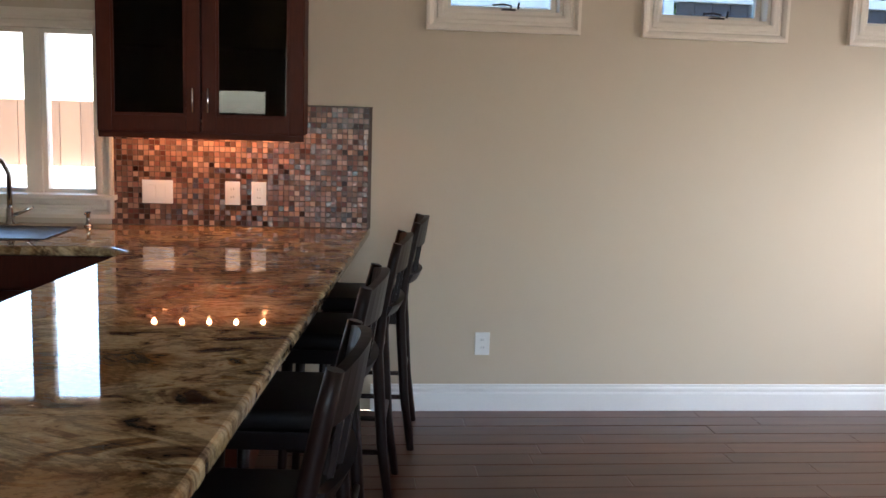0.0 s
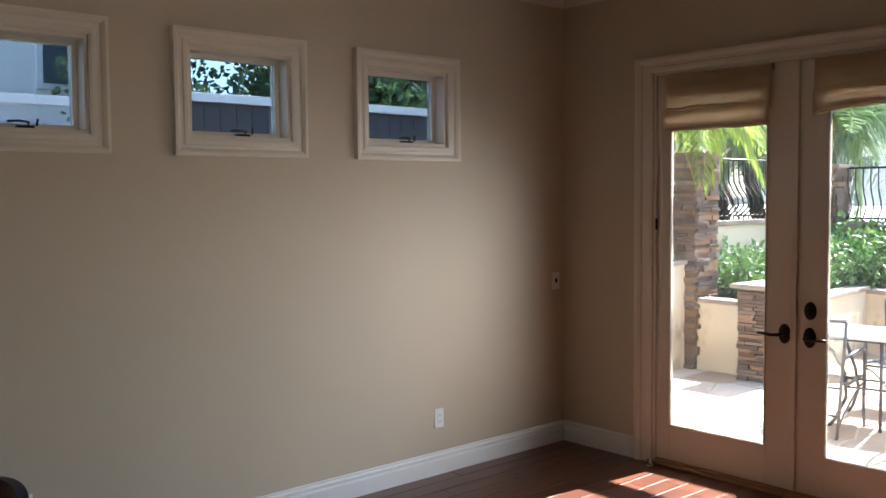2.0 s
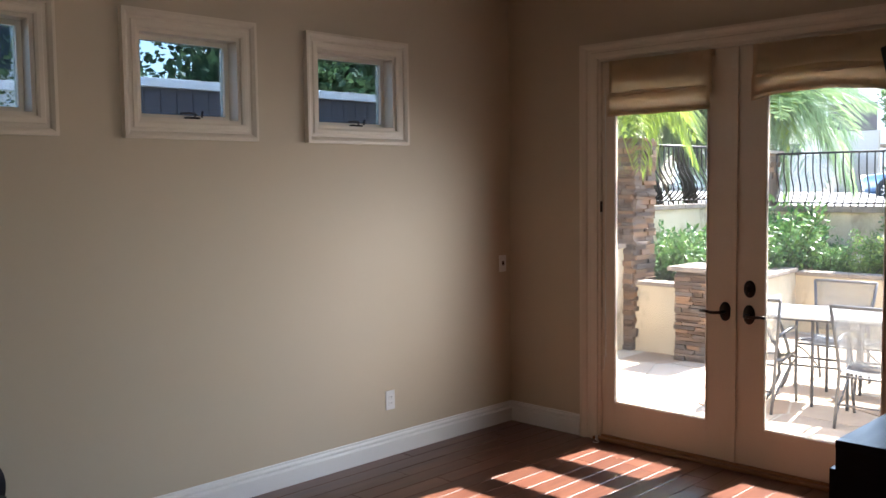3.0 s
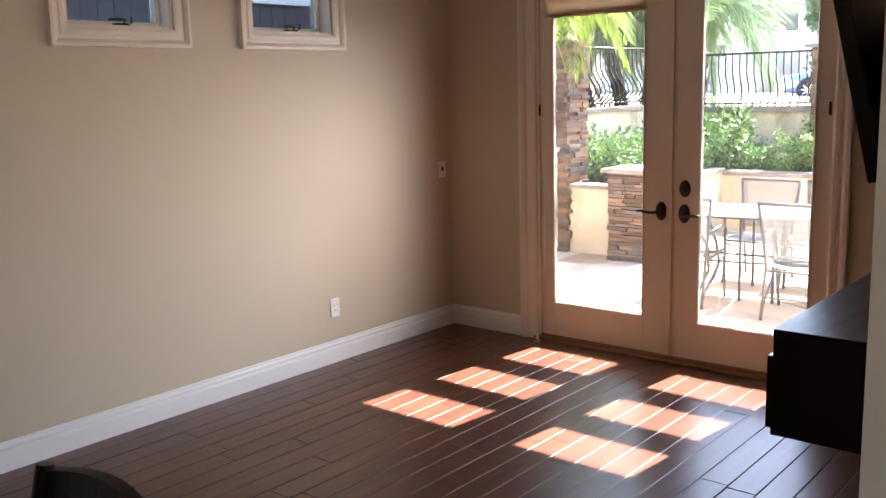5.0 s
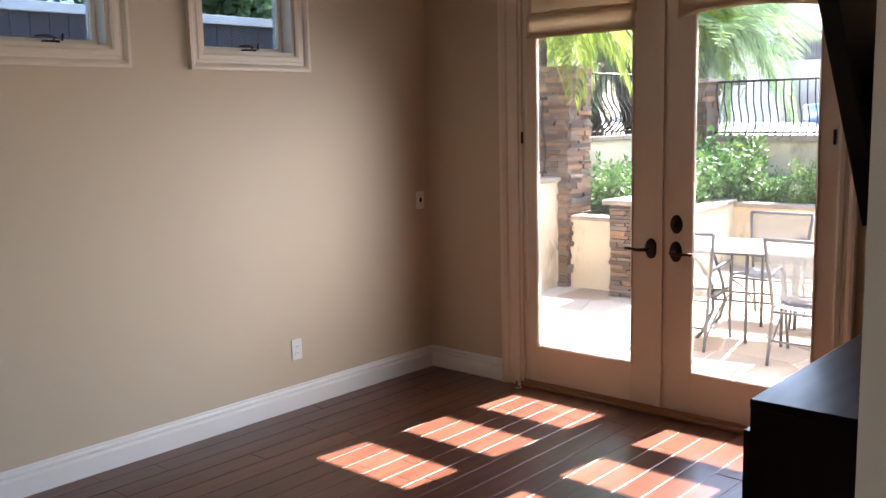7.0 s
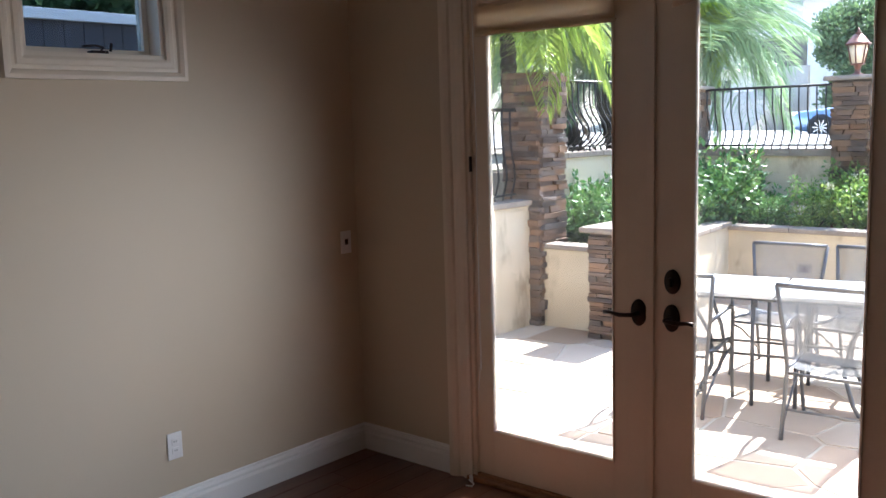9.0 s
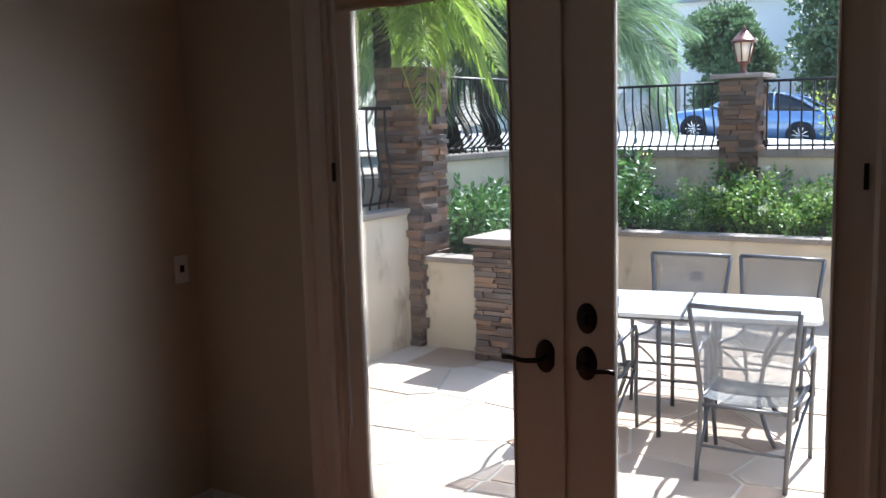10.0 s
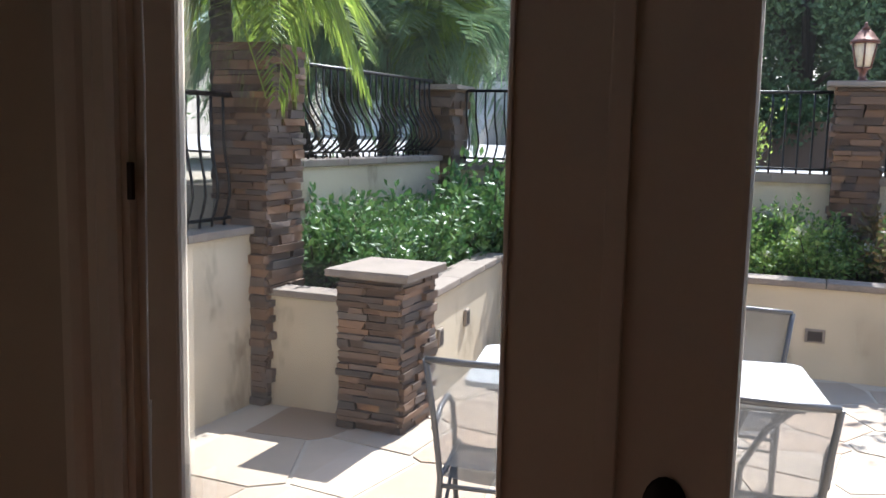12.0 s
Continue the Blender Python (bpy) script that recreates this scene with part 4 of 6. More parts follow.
def clip_cell(seed, others, bound):
    """The cell of one seed among others, cut out of a square."""
    poly = [Vector((seed.x + a * bound, seed.y + b * bound)) for a, b in ((-1, -1), (1, -1), (1, 1), (-1, 1))]
    for o in others:
        mid, nrm = (seed + o) / 2, (o - seed)
        out = []
        for p, q in zip(poly, poly[1:] + poly[:1]):
            dp, dq = (p - mid).dot(nrm), (q - mid).dot(nrm)
            if dp <= 0:
                out.append(p)
            if dp * dq < 0:
                out.append(p + (q - p) * (dp / (dp - dq)))
        poly = out
        if len(poly) < 3:
            return []
    return poly


def wall_run(name, x0, y0, x1, y1, thick, z0, z1, cap, label, over=0.035):
    """A stucco garden wall between two plan points (its front face on the line), with a stone cap."""
    w = thing(name, label, "garden wall", kind="structure")
    d = Vector((x1 - x0, y1 - y0, 0))
    ln = d.length
    m = Matrix.Translation((x0, y0, 0)) @ Matrix.Rotation(math.atan2(d.y, d.x), 4, "Z")
    part("body", box(0, 0, z0, ln, thick, z1, m=m), STUCCO, w)
    if cap:
        n = max(1, round(ln / 0.62))
        for k in range(n):
            part("cap_stone", box(k * ln / n + 0.002, -over, z1, (k + 1) * ln / n - 0.002, thick + over * 0.6, z1 + cap, bevel=0.010, m=m), CAPSTONE, w)
    return w


wall_run("wall_side", 0.17, 1.31, 3.40, 1.31, 0.18, -0.2, 0.955, 0.05, "cream stucco garden wall beside the patio")
wall_run("wall_planter_end", 3.45, 1.22, 3.45, 0.60, 0.16, -0.2, 0.570, 0.045, "low cream stucco planter wall", 0.03).scale = (1, 1, 1)
wall_run("wall_planter_side", 3.70, 0.25, 5.72, 0.45, 0.17, -0.2, 0.575, 0.05, "low stained stucco planter wall")
wall_run("wall_planter_far", 5.72, 0.45, 5.80, -8.8, 0.17, -0.2, 0.535, 0.05, "low stained stucco planter wall with small vents")
wall_run("wall_upper_side", 3.80, 1.62, 7.0, 1.50, 0.2, 0.2, 1.32, 0.055, "tall cream stucco retaining wall above the planter")
wall_run("wall_upper_far", 7.0, 1.50, 6.98, -8.8, 0.2, 0.2, 1.245, 0.055, "tall grey stucco retaining wall above the planter")
structure("planter_soil", box(5.89, -8.8, 0.1, 7.0, 1.6, 0.47), SOIL, "dark planter soil under the shrubs", "soil")
structure("planter_soil", box(3.62, 0.60, 0.1, 5.885, 1.6, 0.465), SOIL, "dark planter soil under the shrubs", "soil")
for i, (x, y, z) in enumerate(((3.98, 0.263, 0.29), (4.62, 0.327, 0.30))):
    v = thing("wall_vent", "small square vent in the planter wall", "vent", Matrix.Translation((x, y, z)) @ Matrix.Rotation(math.atan2(0.2, 2.02), 4, "Z"), group="planter wall vents")
    part("plate", box(-0.045, -0.012, -0.06, 0.045, 0.012, 0.06, bevel=0.006), CAPSTONE, v)
    part("grille", box(-0.03, -0.016, -0.045, 0.03, -0.011, 0.045), MORTAR, v)
for y, z in ((-1.965, 0.185), (-0.32, 0.19)):
    v = thing("wall_vent", "small square vent in the planter wall", "vent", Matrix.Translation((5.735, y, z)), group="planter wall vents")
    part("plate", box(-0.014, -0.07, -0.05, 0.014, 0.07, 0.05, bevel=0.006), CAPSTONE, v)
    part("grille", box(-0.018, -0.05, -0.035, -0.012, 0.05, 0.035), MORTAR, v)

STONES = [rough_block("ledge_stone", LEDGE, 0.08, k) for k in range(9)]


def stone_column(name, label, x0, y0, x1, y1, z0, z1, row, cap, faces="wens", seed=1, long=0.2):
    """A pillar faced with stacked ledge stones, each its own piece."""
    c = thing(name, label, "pillar", Matrix.Translation(((x0 + x1) / 2, (y0 + y1) / 2, z0)))
    hx, hy, h = (x1 - x0) / 2, (y1 - y0) / 2, z1 - z0
    part("core", box(-hx + 0.03, -hy + 0.03, 0, hx - 0.03, hy - 0.03, h - 0.004), MORTAR, c)
    rng = random.Random(seed)
    for f in faces:
        z = 0.0
        w = hy if f in "we" else hx
        while z < h - 0.012:
            dz = min(row * rng.uniform(0.7, 1.35), h - z)
            u = -w
            while u < w - 0.004:
                du = long * rng.uniform(0.45, 1.5)
                if w - (u + du) < 0.06:
                    du = w - u
                depth = rng.uniform(0.030, 0.072)
                mid = u + du / 2
                size = (depth, du - 0.004, dz - 0.004)
                sgn = -1 if f in "ws" else 1
                if f in "we":
                    loc, sc = (sgn * (hx - 0.03 + depth / 2 - 0.006), mid, z + dz / 2), size
                else:
                    loc, sc = (mid, sgn * (hy - 0.03 + depth / 2 - 0.006), z + dz / 2), (size[1], size[0], size[2])
                piece("ledge_stone", rng.choice(STONES), c, Matrix.LocRotScale(loc, Euler((0, 0, rng.uniform(-0.025, 0.025))), sc))
                u += du
            z += dz
    if cap:
        cb = bmesh.new()
        bx(cb, -hx - cap, -hy - cap, h, hx + cap, hy + cap, h + 0.05, 0.012)
        rr = random.Random(seed)
        for v in cb.verts:
            v.co += Vector((rr.uniform(-0.006, 0.006), rr.uniform(-0.006, 0.006), rr.uniform(-0.003, 0.003)))
        part("cap_stone", cb, CAPSTONE, c)
    return c


stone_column("low_pillar", "low ledge-stone pillar with a flat stone cap", 3.25, 0.20, 3.70, 0.60, G, 0.765, 0.036, 0.062, "wse", 2)
stone_column("tall_pillar", "tall ledge-stone pillar at the planter corner", 3.405, 1.19, 3.80, 1.58, G, 2.12, 0.044, 0.0, "ws", 5, 0.19)
stone_column("corner_pillar", "dark ledge-stone pillar on the retaining wall", 6.86, 1.38, 7.24, 1.72, 0.47, 2.0, 0.075, 0.06, "ws", 8, 0.22)
LAMPCOLS = ((-0.36, 11), (-2.18, 12))
for y, sd in LAMPCOLS:
    stone_column("lamp_pillar", "ledge-stone pillar carrying a copper lantern", 6.88, y - 0.18, 7.26, y + 0.18, 0.47, 2.03, 0.052, 0.085, "wsn", sd, 0.2)
stone_column("far_pillar", "ledge-stone gate pillar across the drive", 9.6, -3.42, 10.3, -2.72, 1.0, 2.1, 0.075, 0.0, "wn", 15, 0.22)


def lantern():
    """Copper post lantern: flared frosted panes between bars under a pointed hood."""
    l = thing("lantern", "copper post lantern with frosted glass on a stone pillar", "lantern", group="pillar lanterns")
    part("base", lathe(bmesh.new(), [(0.062, 0), (0.062, 0.014), (0.035, 0.024), (0.028, 0.06), (0.034, 0.09), (0.045, 0.105), (0.045, 0.112)], 12), COPPER, l)
    part("glass", lathe(bmesh.new(), [(0.058, 0.115), (0.100, 0.315), (0.098, 0.316)], 6), LANTERN, l)
    for k in range(6):
        a = 2 * math.pi * k / 6
        part("bar", tube(bmesh.new(), [(0.064 * math.cos(a), 0.064 * math.sin(a), 0.112), (0.107 * math.cos(a), 0.107 * math.sin(a), 0.318)], 0.007, 6), COPPER, l)
    part("collar", lathe(bmesh.new(), [(0.05, 0.108), (0.072, 0.112), (0.072, 0.124), (0.05, 0.126)], 6), COPPER, l)
    part("hood", lathe(bmesh.new(), [(0.10, 0.314), (0.132, 0.316), (0.132, 0.332), (0.112, 0.345), (0.07, 0.40), (0.03, 0.435)], 6), COPPER, l)
    part("finial", lathe(bmesh.new(), [(0.03, 0.433), (0.034, 0.445), (0.014, 0.455), (0.018, 0.47), (0.003, 0.49)], 10), COPPER, l)
    return l


lan = lantern()
lan.matrix_basis = Matrix.Translation((7.07, LAMPCOLS[0][0], 2.08))
copy_thing(lan, Matrix.Translation((7.07, LAMPCOLS[1][0], 2.08)))


def iron_fence(name, label, p0, p1, z0, z1, pitch, belly):
    """Wrought-iron fence: two rails and round bars that bow outwards low down."""
    f = thing(name, label, "fence")
    p0, p1 = Vector((*p0, 0)), Vector((*p1, 0))
    d = p1 - p0
    nrm = Vector((d.y, -d.x, 0)).normalized()
    up = Vector((0, 0, 1))
    part("rail", tube(bmesh.new(), [p0 + up * z1, p1 + up * z1], 0.016, 6), IRON, f)
    part("rail", tube(bmesh.new(), [p0 + up * (z0 + 0.05), p1 + up * (z0 + 0.05)], 0.012, 6), IRON, f)
    hgt = z1 - z0
    bm = bmesh.new()
    shape = [(0, 0.0), (0.0, 0.06)] + ([(0.55, 0.14), (1.0, 0.25), (0.85, 0.38), (0.35, 0.52), (0.05, 0.64)] if belly else []) + [(0, 0.8), (0, 1.0)]
    tube(bm, [nrm * (belly * a) + up * (hgt * b) for a, b in shape], 0.0095, 5)
    me = bpy.data.meshes.new("bar")
    bm.to_mesh(me)
    bm.free()
    me.materials.append(IRON)
    n = int(d.length / pitch)
    for k in range(n):
        piece("bar", me, f, Matrix.Translation(p0 + d * ((k + 0.5) / n) + up * z0))
    return f


iron_fence("iron_fence", "black wrought-iron fence with bellied bars on the wall", (7.1, 1.38), (7.1, -0.18), 1.30, 2.0, 0.092, -0.10)
iron_fence("iron_fence", "black wrought-iron fence with straight bars on the wall", (7.1, -0.54), (7.1, -2.0), 1.30, 2.0, 0.108, 0.0)
iron_fence("iron_fence", "black wrought-iron fence with straight bars on the wall", (7.1, -2.36), (7.1, -6.5), 1.30, 2.0, 0.108, 0.0)
iron_fence("iron_fence", "black wrought-iron fence with bellied bars above the planter", (3.9, 1.70), (6.85, 1.60), 1.375, 2.08, 0.105, 0.14)
iron_fence("iron_fence", "black wrought-iron fence with bellied bars on the side wall", (0.4, 1.45), (3.38, 1.45), 1.0, 1.80, 0.115, 0.045)


# ---- patio furniture ----
def sling_chair():
    """Grey aluminium patio chair with mesh sling seat and back and curved arms. Faces +x; origin on the ground below the back."""
    c = thing("patio_chair", "grey aluminium patio chair with mesh sling seat", "chair", group="chairs round the patio table")
    wt, wb = 0.262, 0.212
    for s in (-1, 1):
        part("back_post", tube(bmesh.new(), [(-0.055, s * wb, 0.0), (0.0, s * wb, 0.22), (0.035, s * wb, 0.40), (0.02, s * (wb + 0.02), 0.60), (-0.03, s * wt, 0.885)], 0.0125, 8), ALU, c)
        part("front_leg", tube(bmesh.new(), [(0.50, s * 0.245, 0.0), (0.45, s * 0.25, 0.22), (0.44, s * 0.255, 0.45), (0.42, s * 0.262, 0.585), (0.36, s * 0.268, 0.635), (0.22, s * 0.262, 0.63), (0.02, s * (wb + 0.025), 0.60)], 0.012, 8), ALU, c)
        part("seat_rail", tube(bmesh.new(), [(0.03, s * wb, 0.405), (0.2, s * 0.225, 0.385), (0.40, s * 0.235, 0.41), (0.46, s * 0.24, 0.405)], 0.0115, 8), ALU, c)
        part("brace", tube(bmesh.new(), [(-0.035, s * wb, 0.08), (0.12, s * 0.22, 0.19), (0.30, s * 0.235, 0.30), (0.44, s * 0.25, 0.36)], 0.008, 6), ALU, c)
    part("top_rail", tube(bmesh.new(), [(-0.03, -wt, 0.885), (-0.045, -0.1, 0.885), (-0.045, 0.1, 0.885), (-0.03, wt, 0.885)], 0.0135, 8), ALU, c)
    part("cross_bar", tube(bmesh.new(), [(0.03, -wb, 0.37), (0.03, wb, 0.37)], 0.010, 8), ALU, c)
    part("cross_bar", tube(bmesh.new(), [(0.45, -0.245, 0.38), (0.45, 0.245, 0.38)], 0.010, 8), ALU, c)
    part("cross_bar", tube(bmesh.new(), [(-0.01, -wb, 0.17), (-0.01, wb, 0.17)], 0.008, 8), ALU, c)

    def sling(pts):
        bm = bmesh.new()
        n = 8
        rows = []
        for x, z, w in pts:
            rows.append([bm.verts.new((x + (0.015 if z > 0.45 else 0.0) * -(1 - u * u), u * w, z - (0.02 * (1 - u * u) if z <= 0.45 else 0))) for u in (-1 + 2 * k / n for k in range(n + 1))])
        for a, b in zip(rows, rows[1:]):
            for k in range(n):
                bm.faces.new((a[k], a[k + 1], b[k + 1], b[k])).smooth = True
        bmesh.ops.solidify(bm, geom=bm.faces[:], thickness=0.002)
        return bm

    part("back_sling", sling([(0.03, 0.455, 0.205), (0.025, 0.55, 0.215), (0.005, 0.68, 0.232), (-0.028, 0.875, 0.255)]), SLING, c, "grey see-through mesh")
    part("seat_sling", sling([(0.045, 0.405, 0.205), (0.2, 0.388, 0.22), (0.36, 0.398, 0.23), (0.45, 0.405, 0.235)]), SEATSLING, c, "grey see-through mesh")
    return c


def mesh_cloth(name, color, openness):
    """Woven mesh: 6 mm threads with small holes between them."""
    m, t, p = shader(name)
    p.inputs["Base Color"].default_value = (*color, 1)
    p.inputs["Roughness"].default_value = 0.55

    def maths(op, a, b):
        n = t.nodes.new("ShaderNodeMath")
        n.operation = op
        for i, v in enumerate((a, b)):
            if isinstance(v, (int, float)):
                n.inputs[i].default_value = v
            else:
                t.links.new(v, n.inputs[i])
        return n.outputs[0]

    co, sep = t.nodes.new("ShaderNodeTexCoord"), t.nodes.new("ShaderNodeSeparateXYZ")
    t.links.new(co.outputs["Object"], sep.inputs[0])
    across = maths("SINE", maths("MULTIPLY", sep.outputs[1], 1050.0), 0)
    along = maths("SINE", maths("MULTIPLY", maths("ADD", sep.outputs[0], sep.outputs[2]), 1050.0), 0)
    weave = maths("ADD", maths("MULTIPLY", maths("MULTIPLY", across, along), 0.35), openness)
    tr, mix = t.nodes.new("ShaderNodeBsdfTransparent"), t.nodes.new("ShaderNodeMixShader")
    t.links.new(weave, mix.inputs[0])
    t.links.new(p.outputs[0], mix.inputs[1])
    t.links.new(tr.outputs[0], mix.inputs[2])
    t.links.new(mix.outputs[0], t.nodes["Material Output"].inputs[0])
    return m


SLING = mesh_cloth("sling_mesh", (0.26, 0.27, 0.28), 0.42)
SEATSLING = mesh_cloth("seat_mesh", (0.06, 0.063, 0.068), 0.16)
chair = sling_chair()
chair.matrix_basis = Matrix.Translation((1.79, -1.79, G)) @ Matrix.Rotation(radians(3), 4, "Z")
for x, y, a in ((1.82, -0.86, 8), (3.34, -1.02, 184), (3.40, -1.59, 178)):
    copy_thing(chair, Matrix.Translation((x, y, G)) @ Matrix.Rotation(radians(a), 4, "Z"))

tb = thing("patio_table", "pale two-panel patio dining table on grey metal legs", "table", Matrix.Translation((2.56, -1.27, G)) @ Matrix.Rotation(radians(11.5), 4, "Z"))
for s in (-1, 1):
    bm = bmesh.new()
    bx(bm, -0.345, 0.012 if s > 0 else -0.72, 0.700, 0.345, 0.72 if s > 0 else -0.012, 0.722)
    vert = [e for e in bm.edges if abs((e.verts[0].co - e.verts[1].co).z) > 0.01]
    bmesh.ops.bevel(bm, geom=[e for e in vert if abs(e.verts[0].co.y) > 0.5], offset=0.06, segments=4, affect="EDGES", profile=0.5)
    part("tabletop", bm, TABLETOP, tb)
    part("end_rail", tube(bmesh.new(), [(-0.30, s * 0.62, 0.685), (0.30, s * 0.62, 0.685)], 0.011, 8), ALU, tb)
    for sx in (-1, 1):
        part("leg", tube(bmesh.new(), [(sx * 0.27, s * 0.60, 0.69), (sx * 0.22, s * 0.50, 0.58), (sx * 0.16, s * 0.42, 0.40), (sx * 0.20, s * 0.40, 0.22), (sx * 0.28, s * 0.46, 0.06), (sx * 0.30, s * 0.50, 0.0)], 0.014, 8), ALU, tb)
        part("leg", tube(bmesh.new(), [(sx * 0.30, s * 0.13, 0.70), (sx * 0.30, s * 0.13, 0.0)], 0.013, 8), ALU, tb)
part("side_rail", tube(bmesh.new(), [(-0.30, -0.62, 0.688), (-0.30, 0.62, 0.688)], 0.011, 8), ALU, tb)
part("side_rail", tube(bmesh.new(), [(0.30, -0.62, 0.688), (0.30, 0.62, 0.688)], 0.011, 8), ALU, tb)
part("shelf_ring", tube(bmesh.new(), [(-0.18, -0.40, 0.30), (0.18, -0.40, 0.30), (0.18, 0.40, 0.30), (-0.18, 0.40, 0.30), (-0.18, -0.40, 0.30)], 0.009, 6), ALU, tb)

# patio cover that throws the bars of shade on the floor
pc = thing("patio_cover", "wooden beams of an open patio cover on the house wall", "pergola")
for x in (0.53, 1.08, 1.63, 2.18):
    part("beam", box(x - 0.045, -3.6, 2.75, x + 0.045, 0.9, 2.95, bevel=0.004), FENCEWOOD, pc)
for y in (-3.5, 0.8):
    part("girder", box(0.17, y - 0.05, 2.951, 2.3, y + 0.05, 3.12, bevel=0.004), FENCEWOOD, pc)
    part("post", box(2.12, y - 0.06, G, 2.24, y + 0.06, 2.749, bevel=0.006), FENCEWOOD, pc) if y < -3 else None


# ---- planting ----
def leaf_cloud(n, sizes, place, seed, aspect=0.5, fold=0.25, up=0.35):
    """Many small folded leaves; place(rng) gives each one's spot and outward direction."""
    rng = random.Random(seed)
    verts, faces = [], []
    for _ in range(n):
        p, out = place(rng)
        d = (Vector([rng.uniform(-1, 1) for _ in range(3)]) * 0.9 + out * 0.8 + Vector((0, 0, up))).normalized()
        s = d.cross(Vector([rng.uniform(-1, 1) for _ in range(3)])).normalized()
        nrm = d.cross(s)
        ln = rng.uniform(*sizes)
        w = ln * aspect / 2
        o = len(verts)
        verts += [p, p + d * ln * 0.5 + s * w + nrm * w * fold, p + d * ln, p + d * ln * 0.5 - s * w + nrm * w * fold]
        faces += [(o, o + 1, o + 2), (o, o + 2, o + 3)]
    me = bpy.data.meshes.new("leaves")
    me.from_pydata(verts, [], faces)
    return me


def mesh_part(name, me, material, parent, label=""):
    me.materials.append(material)
    ob = new(name, me)
    ob.parent = parent
    return tagged(ob, label)


def shrub(name, label, h, r, n, leaf, seed, flowers=0, group="planter shrubs", sizes=(0.042, 0.078)):
    s = thing(name, label, "shrub", group=group)
    rng = random.Random(seed)
    tips = [Vector((rng.uniform(-r, r), rng.uniform(-r, r), h * rng.uniform(0.4, 1.25))) for _ in range(18)]
    bm = bmesh.new()
    for t in tips:
        tube(bm, [(t.x * 0.15, t.y * 0.15, 0), (t.x * 0.6, t.y * 0.6, t.z * 0.5), t], [0.008, 0.006, 0.003], 5)
    part("stems", bm, BARK, s)

    def spot(rg):
        t = rg.choice(tips)
        k = rg.random() ** 0.6
        base = Vector((t.x * (0.3 + 0.7 * k), t.y * (0.3 + 0.7 * k), t.z * (0.15 + 0.85 * k)))
        j = Vector((rg.gauss(0, 0.052), rg.gauss(0, 0.052), rg.gauss(0, 0.045)))
        q = base + j
        q.z = max(q.z, 0.01)
        return q, j.normalized()

    mesh_part("leaves", leaf_cloud(int(n * 1.4), sizes, spot, seed + 50), leaf, s)
    if flowers:
        def top(rg):
            t = rg.choice(tips[:7])
            return t + Vector((rg.gauss(0, 0.025), rg.gauss(0, 0.025), rg.uniform(0.0, 0.07))), Vector((0, 0, 1))
        mesh_part("flowers", leaf_cloud(flowers, (0.02, 0.04), top, seed + 90, 0.7), PALEFLOWER, s, "pale flower clusters")
    return s


GREEN = "leafy green shrub growing in the planter"
KINDS = [shrub("shrub", GREEN, 0.58, 0.34, 1300, DARKLEAF, 1, sizes=(0.05, 0.09)), shrub("shrub", GREEN, 0.50, 0.36, 1300, DARKLEAF, 2, sizes=(0.05, 0.09)),
         shrub("shrub", "leafy green shrub with pale flower tips", 0.62, 0.33, 1500, LEAF, 3, 220), shrub("shrub", "leafy green shrub with pale flower tips", 0.54, 0.36, 1500, LEAF, 4, 160)]
SPOTS = [(4.05, 0.80, 0.9), (4.15, 1.25, 1.25), (4.65, 0.78, 0.9), (4.75, 1.25, 1.1), (5.25, 0.80, 0.95), (5.35, 1.2, 1.15), (5.95, 0.75, 1.1), (5.9, 1.2, 1.2), (6.55, 0.95, 1.15),
         (6.2, 0.25, 0.85), (6.6, 0.45, 0.95), (6.15, -0.20, 0.95), (6.6, -0.15, 1.0), (6.2, -0.65, 0.95), (6.65, -0.6, 1.1), (6.15, -1.1, 1.0), (6.6, -1.05, 1.1), (6.2, -1.55, 0.95),
         (6.65, -1.5, 1.05), (6.2, -1.95, 0.9), (6.65, -1.95, 0.95), (6.55, -2.4, 0.9), (6.2, -3.25, 0.9), (6.6, -3.2, 0.9), (6.3, -3.7, 0.9)]
rng = random.Random(7)
for i, (x, y, s) in enumerate(SPOTS):
    flowery = y < 0.0 and x > 6
    k = (2 + i % 2) if flowery else i % 2
    m = Matrix.Translation((x, y, 0.46)) @ Matrix.Rotation(rng.uniform(0, 6.28), 4, "Z") @ Matrix.Scale(s * rng.uniform(0.78, 1.12) * (0.84 if y < 0.6 and x > 6 else 1.0), 4)
    used = KINDS[k].get("used")
    if not used:
        KINDS[k]["used"] = 1
        KINDS[k].matrix_basis = m
    else:
        ob = copy_thing(KINDS[k], Matrix())
        ob.matrix_basis = m
for i, (x, y, s) in enumerate(((6.3, -2.55, 0.95), (6.25, -2.95, 1.0))):
    d = shrub("dry_shrub", "rusty brown half-dry shrub in the planter", 0.58 * s, 0.36, 1500, DRYLEAF, 20 + i, group="")
    d.matrix_basis = Matrix.Translation((x, y, 0.46))
yb = shrub("roadside_bush", "bright yellow-green sapling behind the iron fence", 0.75, 0.36, 380, leafy("young_leaf", (0.26, 0.36, 0.06), (0.36, 0.40, 0.10), through_amt=0.5), 31, group="", sizes=(0.035, 0.065))
yb.matrix_basis = Matrix.Translation((8.5, -1.1, 1.2)) @ Matrix.Scale(0.95, 4)


